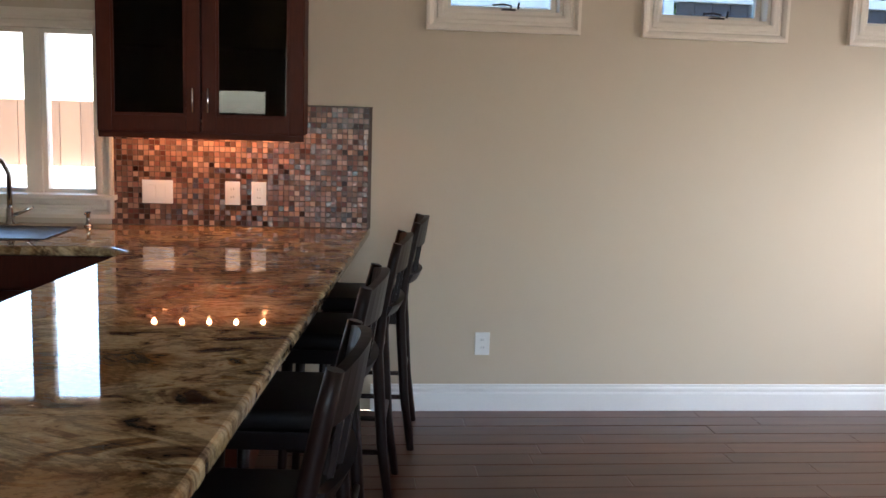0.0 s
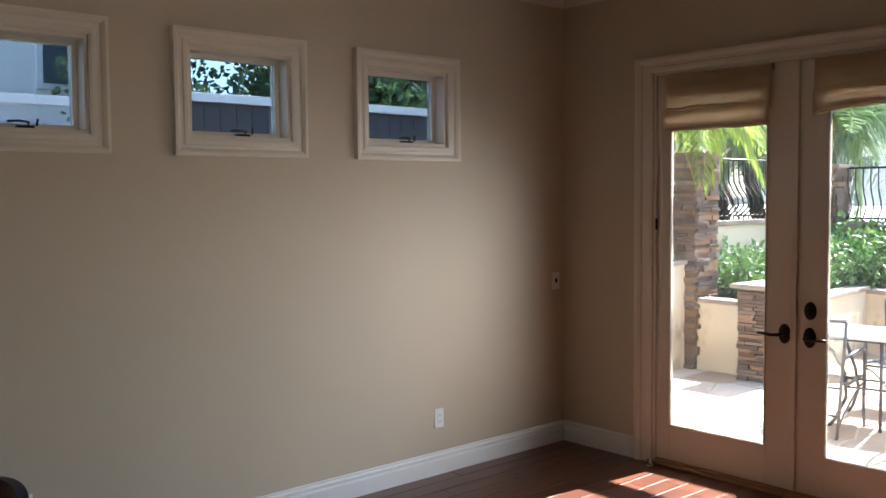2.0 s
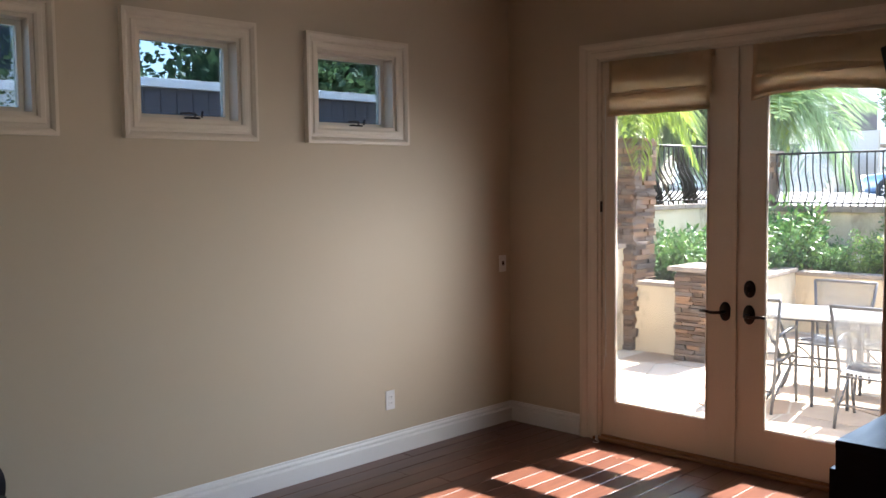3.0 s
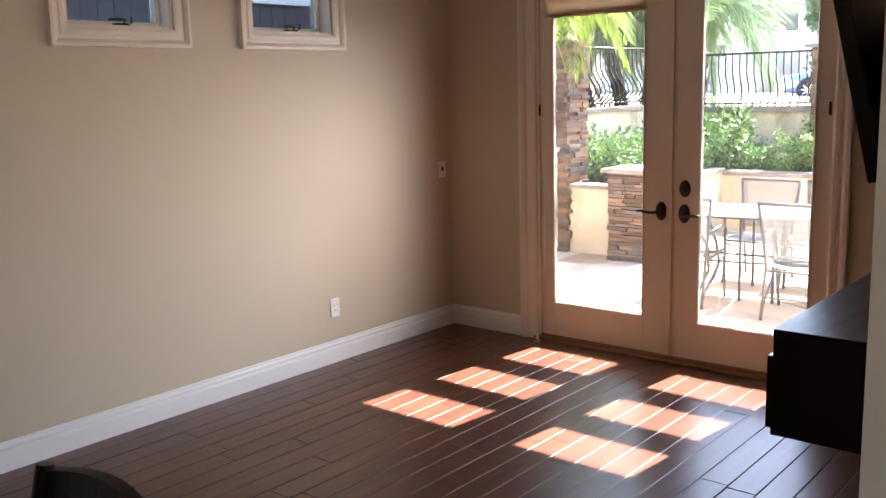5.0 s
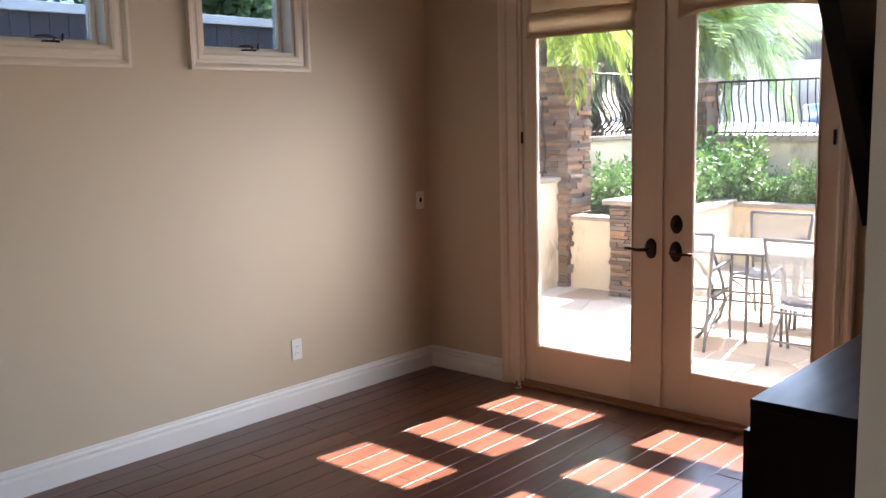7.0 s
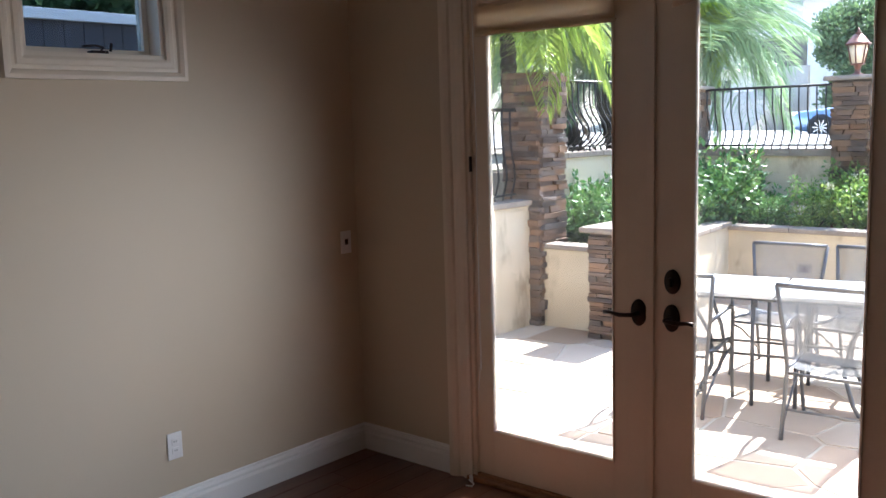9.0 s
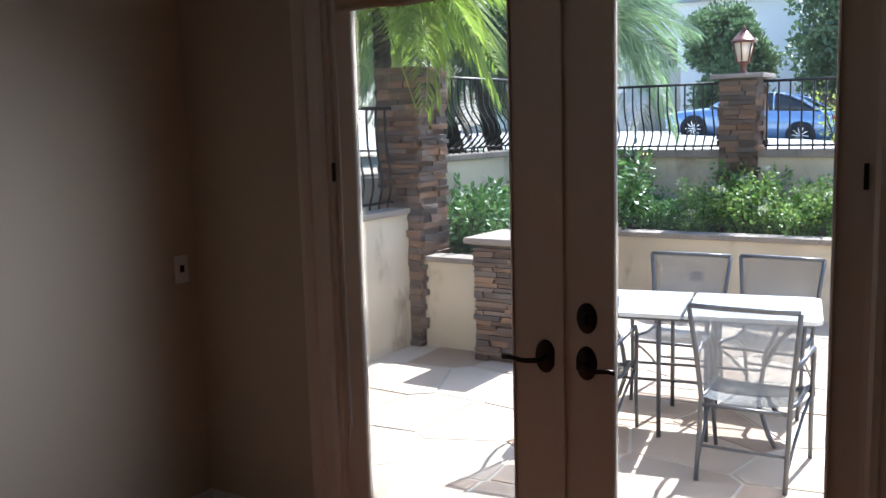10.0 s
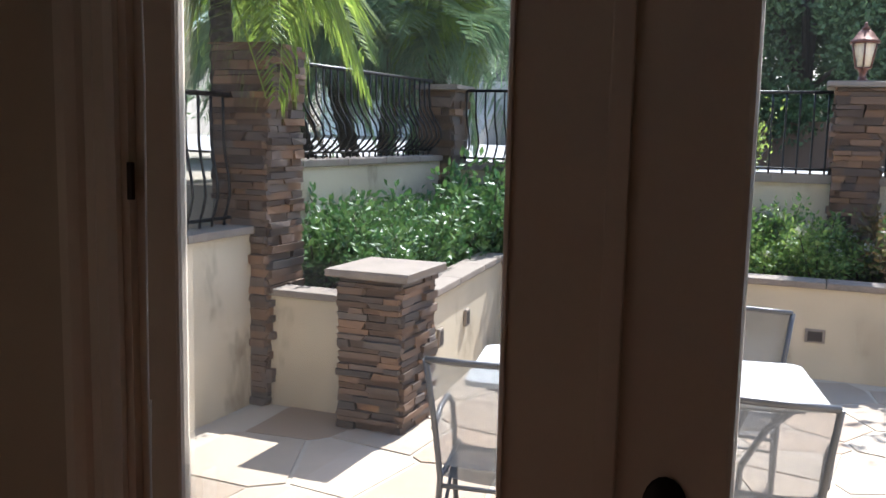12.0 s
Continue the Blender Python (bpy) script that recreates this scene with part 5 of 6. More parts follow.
def frond(length, droop, leaflets, seed, hang=0.55, width=0.0085, span=0.44):
    """A feather frond along +x: an arching stem with two ranks of narrow leaflets."""
    rng = random.Random(seed)
    pts = []
    for k in range(13):
        t = k / 12
        pts.append(Vector((length * (t - 0.18 * droop * t * t), 0.04 * math.sin(3 * t + seed), length * (0.42 * t - droop * t * t * 0.95))))
    verts, faces = [], []

    def strip(a, b, c, w, nrm):
        o = len(verts)
        d = (c - a).normalized()
        s = d.cross(nrm).normalized() * w
        verts.extend([a - s * 0.5, a + s * 0.5, b - s, b + s, c])
        faces.extend([(o, o + 1, o + 3, o + 2), (o + 2, o + 3, o + 4)])

    for i in range(len(pts) - 1):
        a, b = pts[i], pts[i + 1]
        w = 0.012 * (1 - 0.8 * i / 12)
        o = len(verts)
        for p in (a, b):
            verts.extend([p + Vector((0, -w, 0)), p + Vector((0, w, 0)), p + Vector((0, 0, w))])
        for k in range(3):
            faces.append((o + k, o + (k + 1) % 3, o + 3 + (k + 1) % 3, o + 3 + k))
    for k in range(leaflets):
        t = 0.13 + 0.87 * k / leaflets
        f = t * 12
        i = min(11, int(f))
        p = pts[i].lerp(pts[i + 1], f - i)
        d = (pts[i + 1] - pts[i]).normalized()
        for s in (-1, 1):
            ln = span * length * math.sin(math.pi * min(1, 0.18 + 0.8 * t)) * rng.uniform(0.8, 1.15) + 0.05
            side = Vector((0, s, 0))
            out = (side * 0.85 + d * rng.uniform(0.35, 0.7) + Vector((0, 0, rng.uniform(-0.05, 0.3)))).normalized()
            mid = p + out * ln * 0.55
            end = p + out * ln + Vector((0, 0, -hang * ln * rng.uniform(0.7, 1.4)))
            strip(p, mid, end, width * rng.uniform(0.8, 1.2), Vector((0, 0, 1)) + side * 0.3)
    me = bpy.data.meshes.new("frond")
    me.from_pydata(verts, [], faces)
    return me


def palm(name, label, base, lean, height, r0, r1, fronds, length, material, seed, skirt=0):
    """A palm: ringed tapering trunk and a crown of feather fronds."""
    p = thing(name, label, "palm tree", Matrix.Translation(base))
    rng = random.Random(seed)
    bm = bmesh.new()
    n = 22
    pts = [(lean[0] * (k / n) ** 1.3, lean[1] * (k / n) ** 1.3, height * k / n) for k in range(n + 1)]
    tube(bm, pts, [(r0 + (r1 - r0) * k / n) * (1.12 if k % 2 else 0.92) for k in range(n + 1)], 10)
    part("trunk", bm, BARK, p)
    top = Vector(pts[-1])
    shapes = []
    for k in range(6):
        me = frond(length * rng.uniform(0.9, 1.1), 0.62 + 0.16 * k, 60, seed * 10 + k)
        me.materials.append(material)
        shapes.append(me)
    for k in range(fronds):
        ring = k / fronds
        az = k * 2.39996 + rng.uniform(-0.2, 0.2)
        tilt = radians(-52 + 56 * ring + rng.uniform(-8, 8))
        m = Matrix.Translation(top) @ Matrix.Rotation(az, 4, "Z") @ Matrix.Rotation(tilt, 4, "Y") @ Matrix.Rotation(rng.uniform(-0.5, 0.5), 4, "X")
        ob = piece("frond", shapes[min(5, int(ring * 6))], p, m)
    for k in range(skirt):
        me = frond(length * 0.7, 1.5, 22, seed * 17 + k, 0.8)
        me.materials.append(DRYFROND)
        piece("dry_frond", me, p, Matrix.Translation(top - Vector((0, 0, 0.08))) @ Matrix.Rotation(rng.uniform(0, 6.28), 4, "Z") @ Matrix.Rotation(radians(40), 4, "Y"))
    return p


palm("date_palm", "bright green feather palm behind the stone pillar", (4.15, 2.05, 1.2), (-0.30, -0.20, 0), 1.50, 0.085, 0.07, 38, 1.2, PALMLEAF, 3)
for i, (x, y, lx, ly, h) in enumerate(((7.75, 2.95, -0.05, 0.35, 1.35), (7.9, 2.6, 0.05, -0.1, 1.5), (8.05, 2.35, 0.1, -0.45, 1.38), (7.6, 3.45, -0.1, 0.4, 1.35))):
    palm("date_palm", "blue-green clumping palm with dark leaning trunk behind the fence", (x, y, 1.2), (lx, ly, 0), h, 0.11, 0.085, 26, 1.45, PALMDARK, 5 + i, 2)
palm("date_palm", "bright green feather palm by the corner pillar", (7.7, 2.0, 1.2), (0.0, -0.1, 0), 1.5, 0.09, 0.07, 20, 0.64, PALMLEAF, 12)


def tree(name, label, base, height, crown_r, trunk_r, n, leaf, seed, size=(0.16, 0.34), low=0.25):
    """A tapered trunk with limbs and a crown of leaf clumps with gaps between."""
    t = thing(name, label, "tree", Matrix.Translation(base))
    rng = random.Random(seed)
    bm = bmesh.new()
    tube(bm, [(0, 0, 0), (0.1, 0.05, height * 0.25), (0.05, -0.1, height * 0.55)], [trunk_r, trunk_r * 0.8, trunk_r * 0.45], 8)
    clumps = []
    for k in range(34):
        a, z = rng.uniform(0, 6.28), rng.uniform(low, 1.0)
        rr = crown_r * math.sqrt(max(0.05, 1 - ((z - 0.58) / 0.48) ** 2)) * rng.uniform(0.35, 1.0)
        c = Vector((rr * math.cos(a), rr * math.sin(a), z * height))
        clumps.append((c, crown_r * rng.uniform(0.26, 0.46)))
        if k < 9:
            tube(bm, [(0.05, 0, height * 0.3), c * 0.5 + Vector((0, 0, height * 0.15)), c], [trunk_r * 0.4, trunk_r * 0.25, trunk_r * 0.1], 6)
    part("trunk", bm, BARK, t)

    def spot(rg):
        c, r = rg.choice(clumps)
        v = Vector([rg.gauss(0, 1) for _ in range(3)]).normalized()
        return c + v * r * rg.uniform(0.2, 1.05), v

    mesh_part("crown", leaf_cloud(n, size, spot, seed + 5, 0.6), leaf, t)
    return t


tree("street_tree", "dark green rounded tree across the road", (29.5, 6.2, 0.8), 4.1, 1.6, 0.2, 26000, TREELEAF, 41, size=(0.10, 0.2), low=0.1)
for i, (x, y, h, r) in enumerate(((29, 1.3, 7.5, 2.6), (30, -1.2, 8.5, 2.8), (31, -3.6, 6.0, 1.9))):
    tree("street_tree", "tall dark green tree shading the road bank", (x, y, 0.5), h, r, 0.28, 34000, TREELEAF, 50 + i, size=(0.12, 0.24), low=0.1)
for i, (x, y) in enumerate(((1.3, 6.4), (4.0, 6.4), (6.8, 7.2))):
    tree("garden_tree", "dense green tree beyond the neighbour's fence", (x, y, -0.2), 5.4, 2.1, 0.15, 52000, HEDGELEAF, 70 + i, size=(0.08, 0.15), low=0.2)
tree("shade_tree", "leafy tree shading the end of the patio", (7.8, -4.1, 1.0), 3.6, 1.2, 0.10, 4500, TREELEAF, 81, size=(0.08, 0.16), low=0.5)
# Unseen block, added to fill the plan south of the television wall.
structure("house_wing", box(-2.09, -9.0, -0.2, 0.16, -3.61, 3.14), STUCCO, "unseen stucco block added behind the television wall")

# ---- neighbours ----
nf = thing("board_fence", "dark weathered board fence with a pale top rail", "fence", Matrix.Translation((0, 3.0, 0)))
part("top_rail", box(-1.62, -0.05, 2.50, 4.2, 0.05, 2.575, bevel=0.004), WHITEWOOD, nf)
for k in range(38):
    part("board", box(-1.6 + 0.152 * k, -0.01, -0.2, -1.6 + 0.152 * k + 0.147, 0.012, 2.50), GREYFENCE, nf)
lt = thing("lattice_fence", "white lattice-topped fence outside the small window", "fence", Matrix.Translation((0, 3.0, 0)))
part("top_rail", box(-4.6, -0.04, 2.40, -1.66, 0.04, 2.47, bevel=0.004), WHITEWOOD, lt)
part("post", box(-1.72, -0.045, -0.2, -1.64, 0.045, 2.52, bevel=0.004), WHITEWOOD, lt)
part("lower_rail", box(-4.6, -0.03, 2.02, -1.72, 0.03, 2.06), WHITEWOOD, lt)
for s in (-1, 1):
    bm = bmesh.new()
    for k in range(44):
        x = -4.95 + 0.075 * k
        m = Matrix.Translation((x + 0.17, 0.006 * s, 2.23)) @ Matrix.Rotation(radians(45) * s, 4, "Y")
        bx(bm, -0.006, -0.004, -0.24, 0.006, 0.004, 0.24, m=m)
    part("lattice", bm, WHITEWOOD, lt)
part("lower_panel", box(-4.6, -0.012, -0.2, -1.72, 0.012, 2.02), WHITEWOOD, lt)
kf = thing("garden_fence", "sunlit brown board fence outside the kitchen window", "fence", Matrix.Translation((0, 2.6, 0)))
for k in range(30):
    part("board", box(-9.4 + 0.15 * k, -0.012, 1.05, -9.4 + 0.15 * k + 0.145, 0.012, 1.54), FENCEWOOD, kf)
part("footing", box(-9.4, -0.10, -0.25, -4.8, 0.10, 1.05), WHITEWOOD, kf)


def house(name, label, m, w, d, h, wins, roof_h, wall=HOUSEW, rail=False, tiles=ROOF):
    """A neighbouring house: walls, hipped roof with eaves, and windows with frames."""
    o = thing(name, label, "house", m)
    part("wall", box(0, 0, 0, d, w, h), wall, o)
    bm = bmesh.new()
    e = 0.5
    a = [bm.verts.new(v) for v in ((-e, -e, h), (d + e, -e, h), (d + e, w + e, h), (-e, w + e, h))]
    b = [bm.verts.new(v) for v in ((-e, -e, h + 0.18), (d + e, -e, h + 0.18), (d + e, w + e, h + 0.18), (-e, w + e, h + 0.18))]
    c = [bm.verts.new((d / 2, w * 0.3, h + roof_h)), bm.verts.new((d / 2, w * 0.7, h + roof_h))]
    bm.faces.new(a[::-1])
    for k in range(4):
        bm.faces.new((a[k], a[(k + 1) % 4], b[(k + 1) % 4], b[k]))
    bm.faces.new((b[0], b[1], c[0]))
    bm.faces.new((b[1], b[2], c[1], c[0]))
    bm.faces.new((b[2], b[3], c[1]))
    bm.faces.new((b[3], b[0], c[0], c[1]))
    part("roof", bm, tiles, o)
    for y, z, ww, hh in wins:
        win = part("window", box(-0.06, y, z, -0.001, y + ww, z + hh), WHITEWOOD, o)
        part("pane", box(-0.075, y + 0.08, z + 0.08, -0.061, y + ww - 0.08, z + hh - 0.08), HGLASS, win)
    if rail:
        bal = part("balcony", box(-1.4, 0.5, h * 0.45, 0, w - 0.5, h * 0.45 + 0.15), CONCRETE, o)
        for k in range(24):
            part("baluster", box(-1.38, 0.5 + k * (w - 1.05) / 23, h * 0.45 + 0.15, -1.34, 0.54 + k * (w - 1.05) / 23, h * 0.45 + 1.0), IRON, bal)
        part("handrail", box(-1.4, 0.5, h * 0.45 + 1.0, -1.32, w - 0.5, h * 0.45 + 1.06), IRON, bal)
    return o


house("house", "white hillside house with an iron balcony rail", Matrix.Translation((36, 11.8, 1.2)), 8, 7, 5.4, [(1.5, 3.3, 1.2, 1.2), (4.5, 3.3, 1.2, 1.2), (1.5, 0.8, 1.2, 1.3)], 1.6, rail=True)
house("house", "pale blue-white house behind the trees", Matrix.Translation((35, 1.5, 1.2)), 8.5, 7, 5.0, [(5.4, 2.8, 1.2, 1.0), (2.0, 2.8, 1.4, 1.0)], 1.5)
house("house", "white stucco house with small upper windows", Matrix.Translation((28, -13.4, 0.6)), 9.4, 8, 4.3, [(8.2, 2.9, 0.45, 0.7), (6.5, 2.8, 0.8, 0.9), (4.5, 2.8, 0.9, 1.0), (6.5, 0.6, 1.0, 1.2)], 1.8, tiles=BROWNROOF)
house("house", "pale two-storey house beyond the lattice fence", Matrix.Translation((1.1, 9.0, -0.2)) @ Matrix.Rotation(math.pi / 2, 4, "Z"), 4.2, 5, 5.6, [(1.0, 3.4, 0.7, 0.9), (2.4, 3.4, 0.7, 0.9)], 1.4)
gf = thing("drive_fence", "grey board fence panel on the hillside drive", "fence", Matrix.Translation((30.5, 8.25, 3.4)))
for k in range(10):
    part("board", box(0, 0.18 * k, 0, 0.04, 0.18 * k + 0.172, 1.05), GREYFENCE, gf)
part("rail", box(-0.03, 0, 0.8, 0, 1.8, 0.88), GREYFENCE, gf)
part("base_wall", box(-0.1, -0.1, -2.6, 0.12, 1.9, 0.0), CONCRETE, gf, "pale concrete footing wall")
st = thing("garden_steps", "pale concrete garden steps climbing the bank", "steps", Matrix.Translation((26.5, 8.75, 1.0)))
for k in range(9):
    part("step", box(0.35 * k, 0, 0.0, 0.35 * (k + 1), 2.4, 0.17 * (k + 1), bevel=0.01), CONCRETE, st)
iron_fence("iron_fence", "black iron railing up on the hillside", (31, 10.0), (31, 13.5), 3.9, 5.0, 0.14, 0.0)
hb = thing("bank_wall", "brown retaining bank wall under the trees", "wall", Matrix.Translation((28.4, 0, 0)))
part("body", box(0, -6, 0.3, 0.4, 4.6, 2.1, bevel=0.02), FENCEWOOD, hb)


# ---- parked car ----
def parked_car():
    """A silver-blue saloon; front towards +y, origin on the ground at its middle."""
    c = thing("parked_car", "silver-blue sedan parked across the road", "car")
    stations = [(2.36, 0.55, 0.34, 0.56), (2.30, 0.74, 0.26, 0.66), (2.05, 0.85, 0.20, 0.74), (1.5, 0.90, 0.18, 0.84), (0.95, 0.91, 0.18, 0.93), (0.2, 0.91, 0.18, 0.95),
                (-0.8, 0.91, 0.18, 0.97), (-1.5, 0.90, 0.20, 1.00), (-2.0, 0.86, 0.26, 1.00), (-2.28, 0.78, 0.34, 0.96), (-2.34, 0.62, 0.42, 0.88)]
    bm = bmesh.new()
    rows = []
    for y, w, zb, zt in stations:
        hgt = zt - zb
        sec = [(-w * 0.86, zb), (-w * 0.97, zb + hgt * 0.22), (-w, zb + hgt * 0.55), (-w * 0.95, zb + hgt * 0.88), (-w * 0.82, zt), (0, zt + 0.03), (w * 0.82, zt), (w * 0.95, zb + hgt * 0.88), (w, zb + hgt * 0.55), (w * 0.97, zb + hgt * 0.22), (w * 0.86, zb)]
        rows.append([bm.verts.new((x, y, z)) for x, z in sec])
    n = len(rows[0])
    for a, b in zip(rows, rows[1:]):
        for k in range(n):
            bm.faces.new((a[k], a[(k + 1) % n], b[(k + 1) % n], b[k])).smooth = True
    bm.faces.new(rows[0][::-1])
    bm.faces.new(rows[-1])
    bmesh.ops.recalc_face_normals(bm, faces=bm.faces[:])
    part("body", bm, CARPAINT, c)

    def green(spec, shrink, name, mat):
        bm = bmesh.new()
        rows = []
        for y, wb, wt, zb, zt in spec:
            rows.append([bm.verts.new((x, y, z)) for x, z in ((-wb, zb), (-(wb + wt) / 2 - 0.02, (zb + zt) / 2), (-wt, zt - 0.02), (-wt * 0.6, zt), (wt * 0.6, zt), (wt, zt - 0.02), ((wb + wt) / 2 + 0.02, (zb + zt) / 2), (wb, zb))])
        for a, b in zip(rows, rows[1:]):
            for k in range(8):
                bm.faces.new((a[k], a[(k + 1) % 8], b[(k + 1) % 8], b[k])).smooth = True
        bm.faces.new(rows[0][::-1])
        bm.faces.new(rows[-1])
        bmesh.ops.recalc_face_normals(bm, faces=bm.faces[:])
        return part(name, bm, mat, c)

    green([(1.05, 0.80, 0.74, 0.90, 0.93), (0.45, 0.80, 0.64, 0.92, 1.28), (0.0, 0.80, 0.61, 0.93, 1.40), (-0.7, 0.80, 0.60, 0.94, 1.40), (-1.25, 0.79, 0.61, 0.96, 1.28), (-1.85, 0.76, 0.70, 0.98, 1.02)], 0, "windows", CARGLASS)
    green([(0.35, 0.61, 0.60, 1.305, 1.345), (0.0, 0.62, 0.60, 1.385, 1.425), (-0.7, 0.61, 0.59, 1.385, 1.425), (-1.25, 0.62, 0.60, 1.265, 1.305), (-1.45, 0.62, 0.61, 1.20, 1.235)], 0, "roof", CARPAINT)
    for y in (0.0, -0.62):
        for s in (-1, 1):
            part("pillar", tube(bmesh.new(), [(s * 0.815, y - 0.05, 0.93), (s * 0.72, y, 1.18), (s * 0.63, y + 0.02, 1.395)], 0.028, 6), CARPAINT, c)
    for s in (-1, 1):
        part("pillar", tube(bmesh.new(), [(s * 0.80, 1.02, 0.93), (s * 0.72, 0.5, 1.25), (s * 0.62, 0.15, 1.385)], 0.03, 6), CARPAINT, c)
        part("pillar", tube(bmesh.new(), [(s * 0.77, -1.85, 0.99), (s * 0.67, -1.35, 1.24), (s * 0.61, -0.9, 1.385)], 0.04, 6), CARPAINT, c)
        part("headlight", box(s * 0.60 - 0.14, 2.18, 0.58, s * 0.60 + 0.14, 2.33, 0.70, bevel=0.03), LANTERN, c)
        part("tail_lamp", box(s * 0.66 - 0.14, -2.345, 0.74, s * 0.66 + 0.14, -2.15, 0.90, bevel=0.03), TAIL, c)
        part("mirror", box(s * 0.93 - 0.08, 0.72, 0.94, s * 0.93 + 0.08, 0.86, 1.06, bevel=0.03), CARPAINT, c)
        for y in (0.35, -0.5):
            part("door_handle", box(s * 0.905 - 0.02, y - 0.09, 0.80, s * 0.905 + 0.02, y + 0.09, 0.825, bevel=0.008), CARPAINT, c)
    for y in (1.42, -1.42):
        for s in (-1, 1):
            turn = Matrix.Translation((s * 0.80, y, 0.325)) @ Matrix.Rotation(math.pi / 2 * s, 4, "Y")
            part("wheel_arch", lathe(bmesh.new(), [(0.375, -0.12), (0.375, 0.115), (0.30, 0.116)], 24, turn), RUBBER, c)
            wh = part("wheel", lathe(bmesh.new(), [(0.21, -0.10), (0.31, -0.10), (0.325, -0.06), (0.325, 0.08), (0.305, 0.125), (0.225, 0.128), (0.215, 0.10)], 28, turn), RUBBER, c)
            bm = bmesh.new()
            lathe(bm, [(0.06, 0.10), (0.06, 0.128), (0.02, 0.132)], 12, turn)
            for k in range(10):
                bx(bm, -0.014, 0.05, 0.108, 0.014, 0.218, 0.126, m=turn @ Matrix.Rotation(2 * math.pi * k / 10, 4, "Z"))
            part("rim", bm, ALLOY, wh)
    return c


car = parked_car()
car.matrix_basis = Matrix.Translation((23.6, 3.75, 0.855)) @ Matrix.Rotation(radians(4.7), 4, "X")

# ---- utility box on the upper wall ----
ub = thing("utility_pipe", "grey utility box and bent pipe on the retaining wall", "utility box", Matrix.Translation((6.9, 0.9, 0.75)))
part("box", box(-0.10, -0.14, 0.0, 0.09, 0.14, 0.26, bevel=0.01), ALU, ub)
part("pipe", tube(bmesh.new(), [(0.02, -0.22, -0.28), (0.02, -0.22, 0.22), (0.02, -0.17, 0.27), (0.02, -0.05, 0.27)], 0.018, 8), ALU, ub)

# ---- floor boards ----
floor = structure("floor", box(-9.0, -8.0, -0.12, 0.0, 0.0, -0.012), SUBFLOOR, "dark red-brown hand-scraped wood plank floor", "floor")
floor2 = structure("door_sill", box(0.0, OPEN_W[0], -0.13, 0.165, OPEN_W[1], -0.001), CONCRETE, "concrete sill below the patio doors", "sill")
PW = 0.127


def board(bm, x0, y0, x1, y1):
    """One board with small bevelled edges."""
    b, z = 0.0038, 0.0
    lo = [bm.verts.new((x, y, -0.012)) for x, y in ((x0, y0), (x1, y0), (x1, y1), (x0, y1))]
    mid = [bm.verts.new((x, y, -0.0016)) for x, y in ((x0, y0), (x1, y0), (x1, y1), (x0, y1))]
    top = [bm.verts.new((x, y, z)) for x, y in ((x0 + b, y0 + b), (x1 - b, y0 + b), (x1 - b, y1 - b), (x0 + b, y1 - b))]
    for p, q in ((lo, mid), (mid, top)):
        for k in range(4):
            bm.faces.new((p[k], p[(k + 1) % 4], q[(k + 1) % 4], q[k]))
    bm.faces.new(top)


BOARDS = {}


def board_mesh(ln):
    ln = round(ln, 2)
    if ln not in BOARDS:
        bm = bmesh.new()
        board(bm, 0, 0, ln - 0.0012, PW - 0.0012)
        me = bpy.data.meshes.new("plank")
        bm.to_mesh(me)
        bm.free()
        me.materials.append(PLANK)
        BOARDS[ln] = me
    return BOARDS[ln]


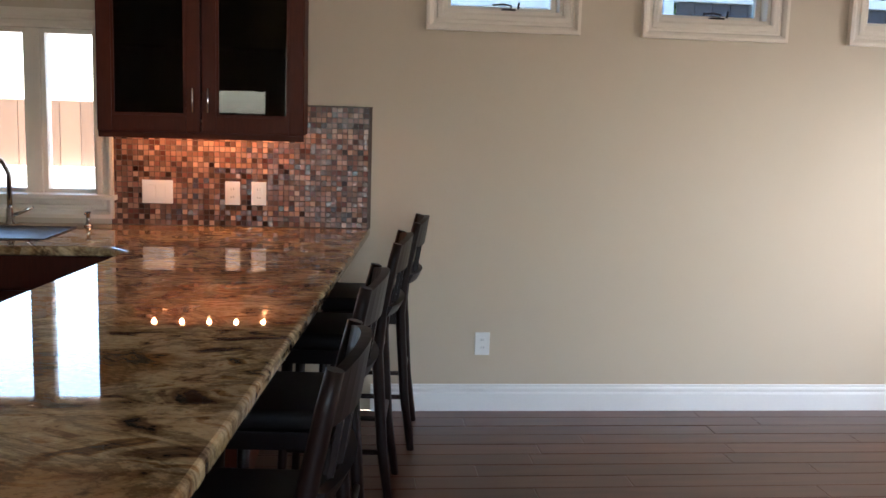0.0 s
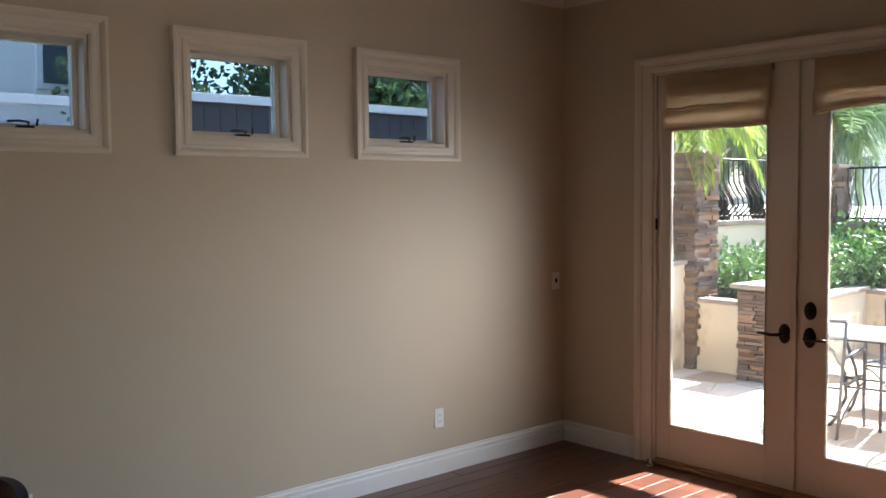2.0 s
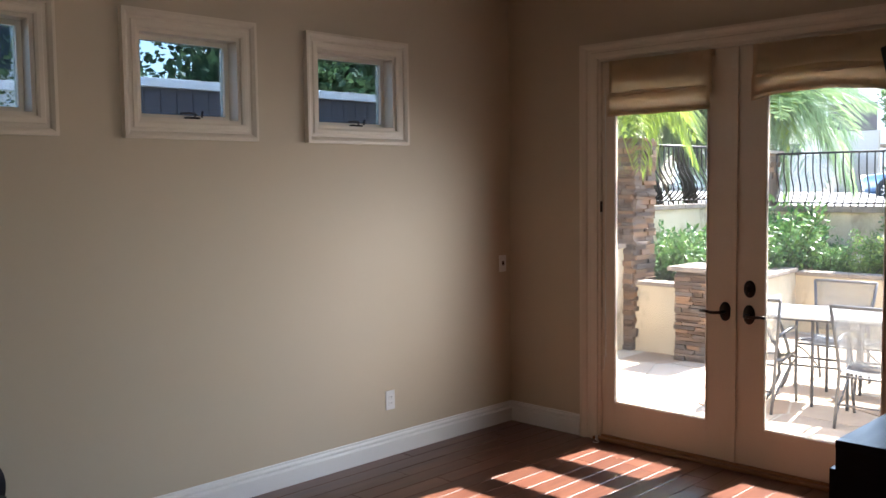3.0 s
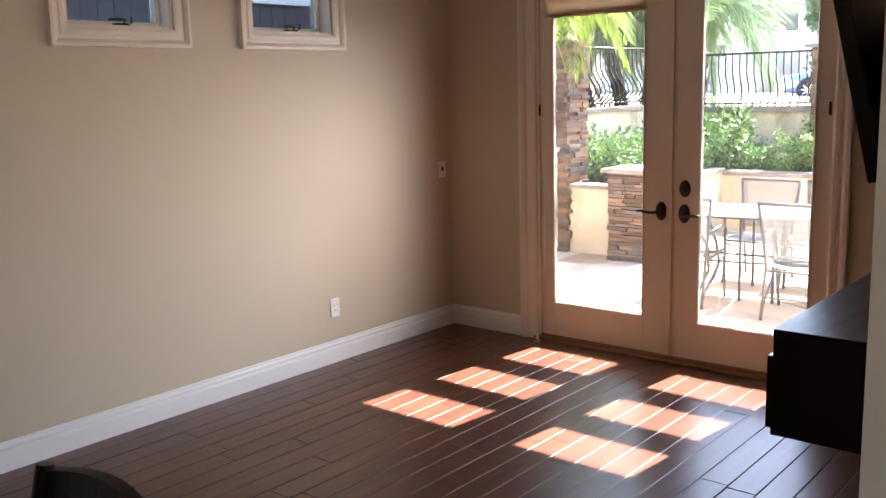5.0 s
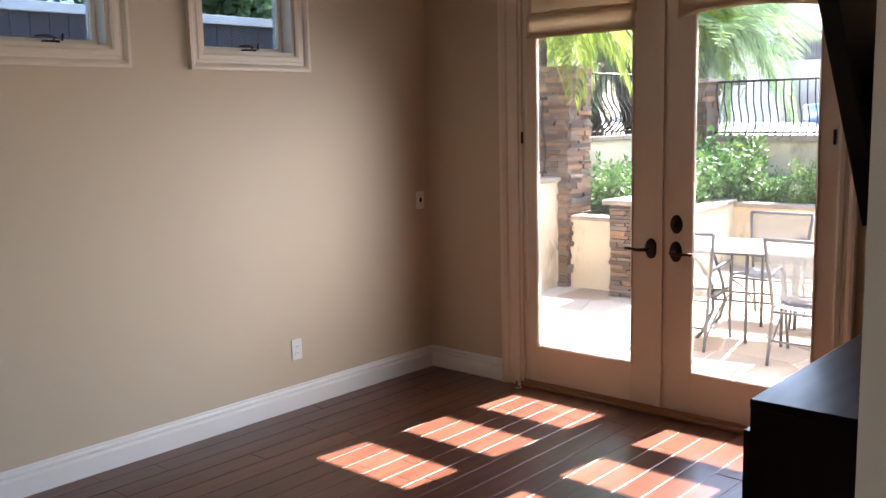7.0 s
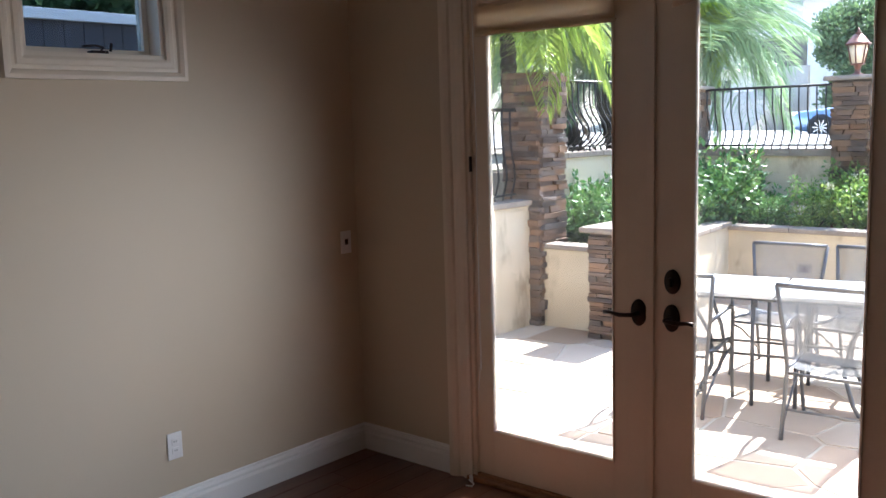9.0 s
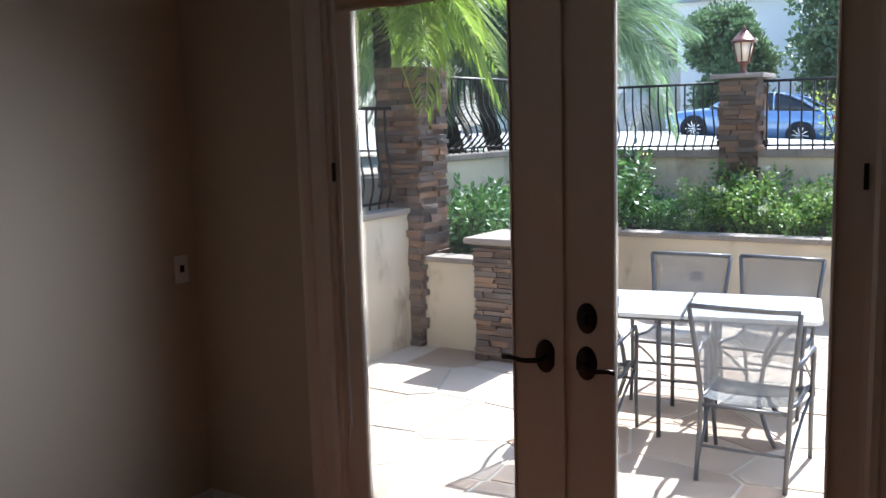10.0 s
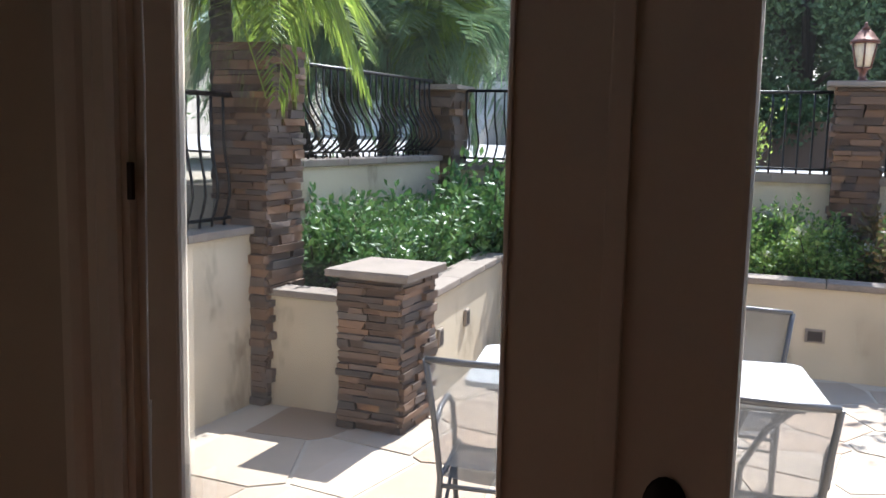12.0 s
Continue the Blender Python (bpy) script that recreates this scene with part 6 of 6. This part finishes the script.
rng = random.Random(11)
rest = bmesh.new()
made = 0
r = 0
while -(r + 1) * PW > -8.0:
    ya = -(r + 1) * PW
    x = 0.0
    first = True
    while x > -9.0:
        ln = rng.choice((0.9, 1.1, 1.2, 1.35, 1.5, 1.8)) * (rng.choice((0.3, 0.5, 0.8)) if first else 1.0)
        first = False
        ln = round(min(ln, 9.0 + x), 2)
        if ln < 0.05:
            break
        if ya < CY - 0.05 and x > -2.3:
            ln = min(ln, round(x + 2.3, 2)) if x + 2.3 > 0.05 else ln
            x -= ln
            continue
        if x > -4.6 and ya > -5.2 and made < 300:
            piece("plank", board_mesh(ln), floor, Matrix.Translation((x - ln, ya, rng.uniform(-0.0006, 0.0006))))
            made += 1
        else:
            board(rest, x - ln, ya, x - 0.0012, ya + PW - 0.0012)
        x -= ln
    r += 1
part("plank_field", rest, PLANK, floor).data.name = "plank_field"
floor.children[-1]["kind"] = "stuff"

# ---- flagstones ----
rng = random.Random(21)
seeds = {}
STEP = 0.56
for i in range(-1, 13):
    for j in range(-22, 6):
        seeds[i, j] = Vector(((i + rng.uniform(0.12, 0.88)) * STEP + 0.1, (j + rng.uniform(0.12, 0.88)) * STEP))
flag_rest = bmesh.new()
made = 0
for (i, j), s in seeds.items():
    if not (0.3 < s.x < 5.7 and -9 < s.y < 1.25):
        continue
    near = [seeds[i + a, j + b] for a in (-2, -1, 0, 1, 2) for b in (-2, -1, 0, 1, 2) if (a or b) and (i + a, j + b) in seeds]
    poly = clip_cell(s, near, 0.6)
    if len(poly) < 3:
        continue
    cen = sum(poly, Vector((0, 0))) / len(poly)
    pts = []
    for p in poly:
        q = cen + (p - cen) * (1 - 0.006 / max(0.08, (p - cen).length)) * rng.uniform(0.965, 1.0)
        pts.append(Vector((min(max(q.x, 0.175), 5.715), min(q.y, 1.30))))
    top = G + rng.uniform(-0.002, 0.003)
    single = -4.2 < s.y and made < 230
    bm = bmesh.new() if single else flag_rest
    o = cen if single else Vector((0, 0))
    lo = [bm.verts.new((p.x - o.x, p.y - o.y, G - 0.012)) for p in pts]
    hi = [bm.verts.new((p.x - o.x + (cen.x - p.x) * 0.015, p.y - o.y + (cen.y - p.y) * 0.015, top)) for p in pts]
    n = len(pts)
    for k in range(n):
        bm.faces.new((lo[k], lo[(k + 1) % n], hi[(k + 1) % n], hi[k]))
    bm.faces.new(hi)
    if single:
        ob = link("flagstone", bm, FLAG, patio)
        ob.location = (cen.x, cen.y, 0)
        made += 1
part("flagstone_field", flag_rest, FLAG, patio)["kind"] = "stuff"
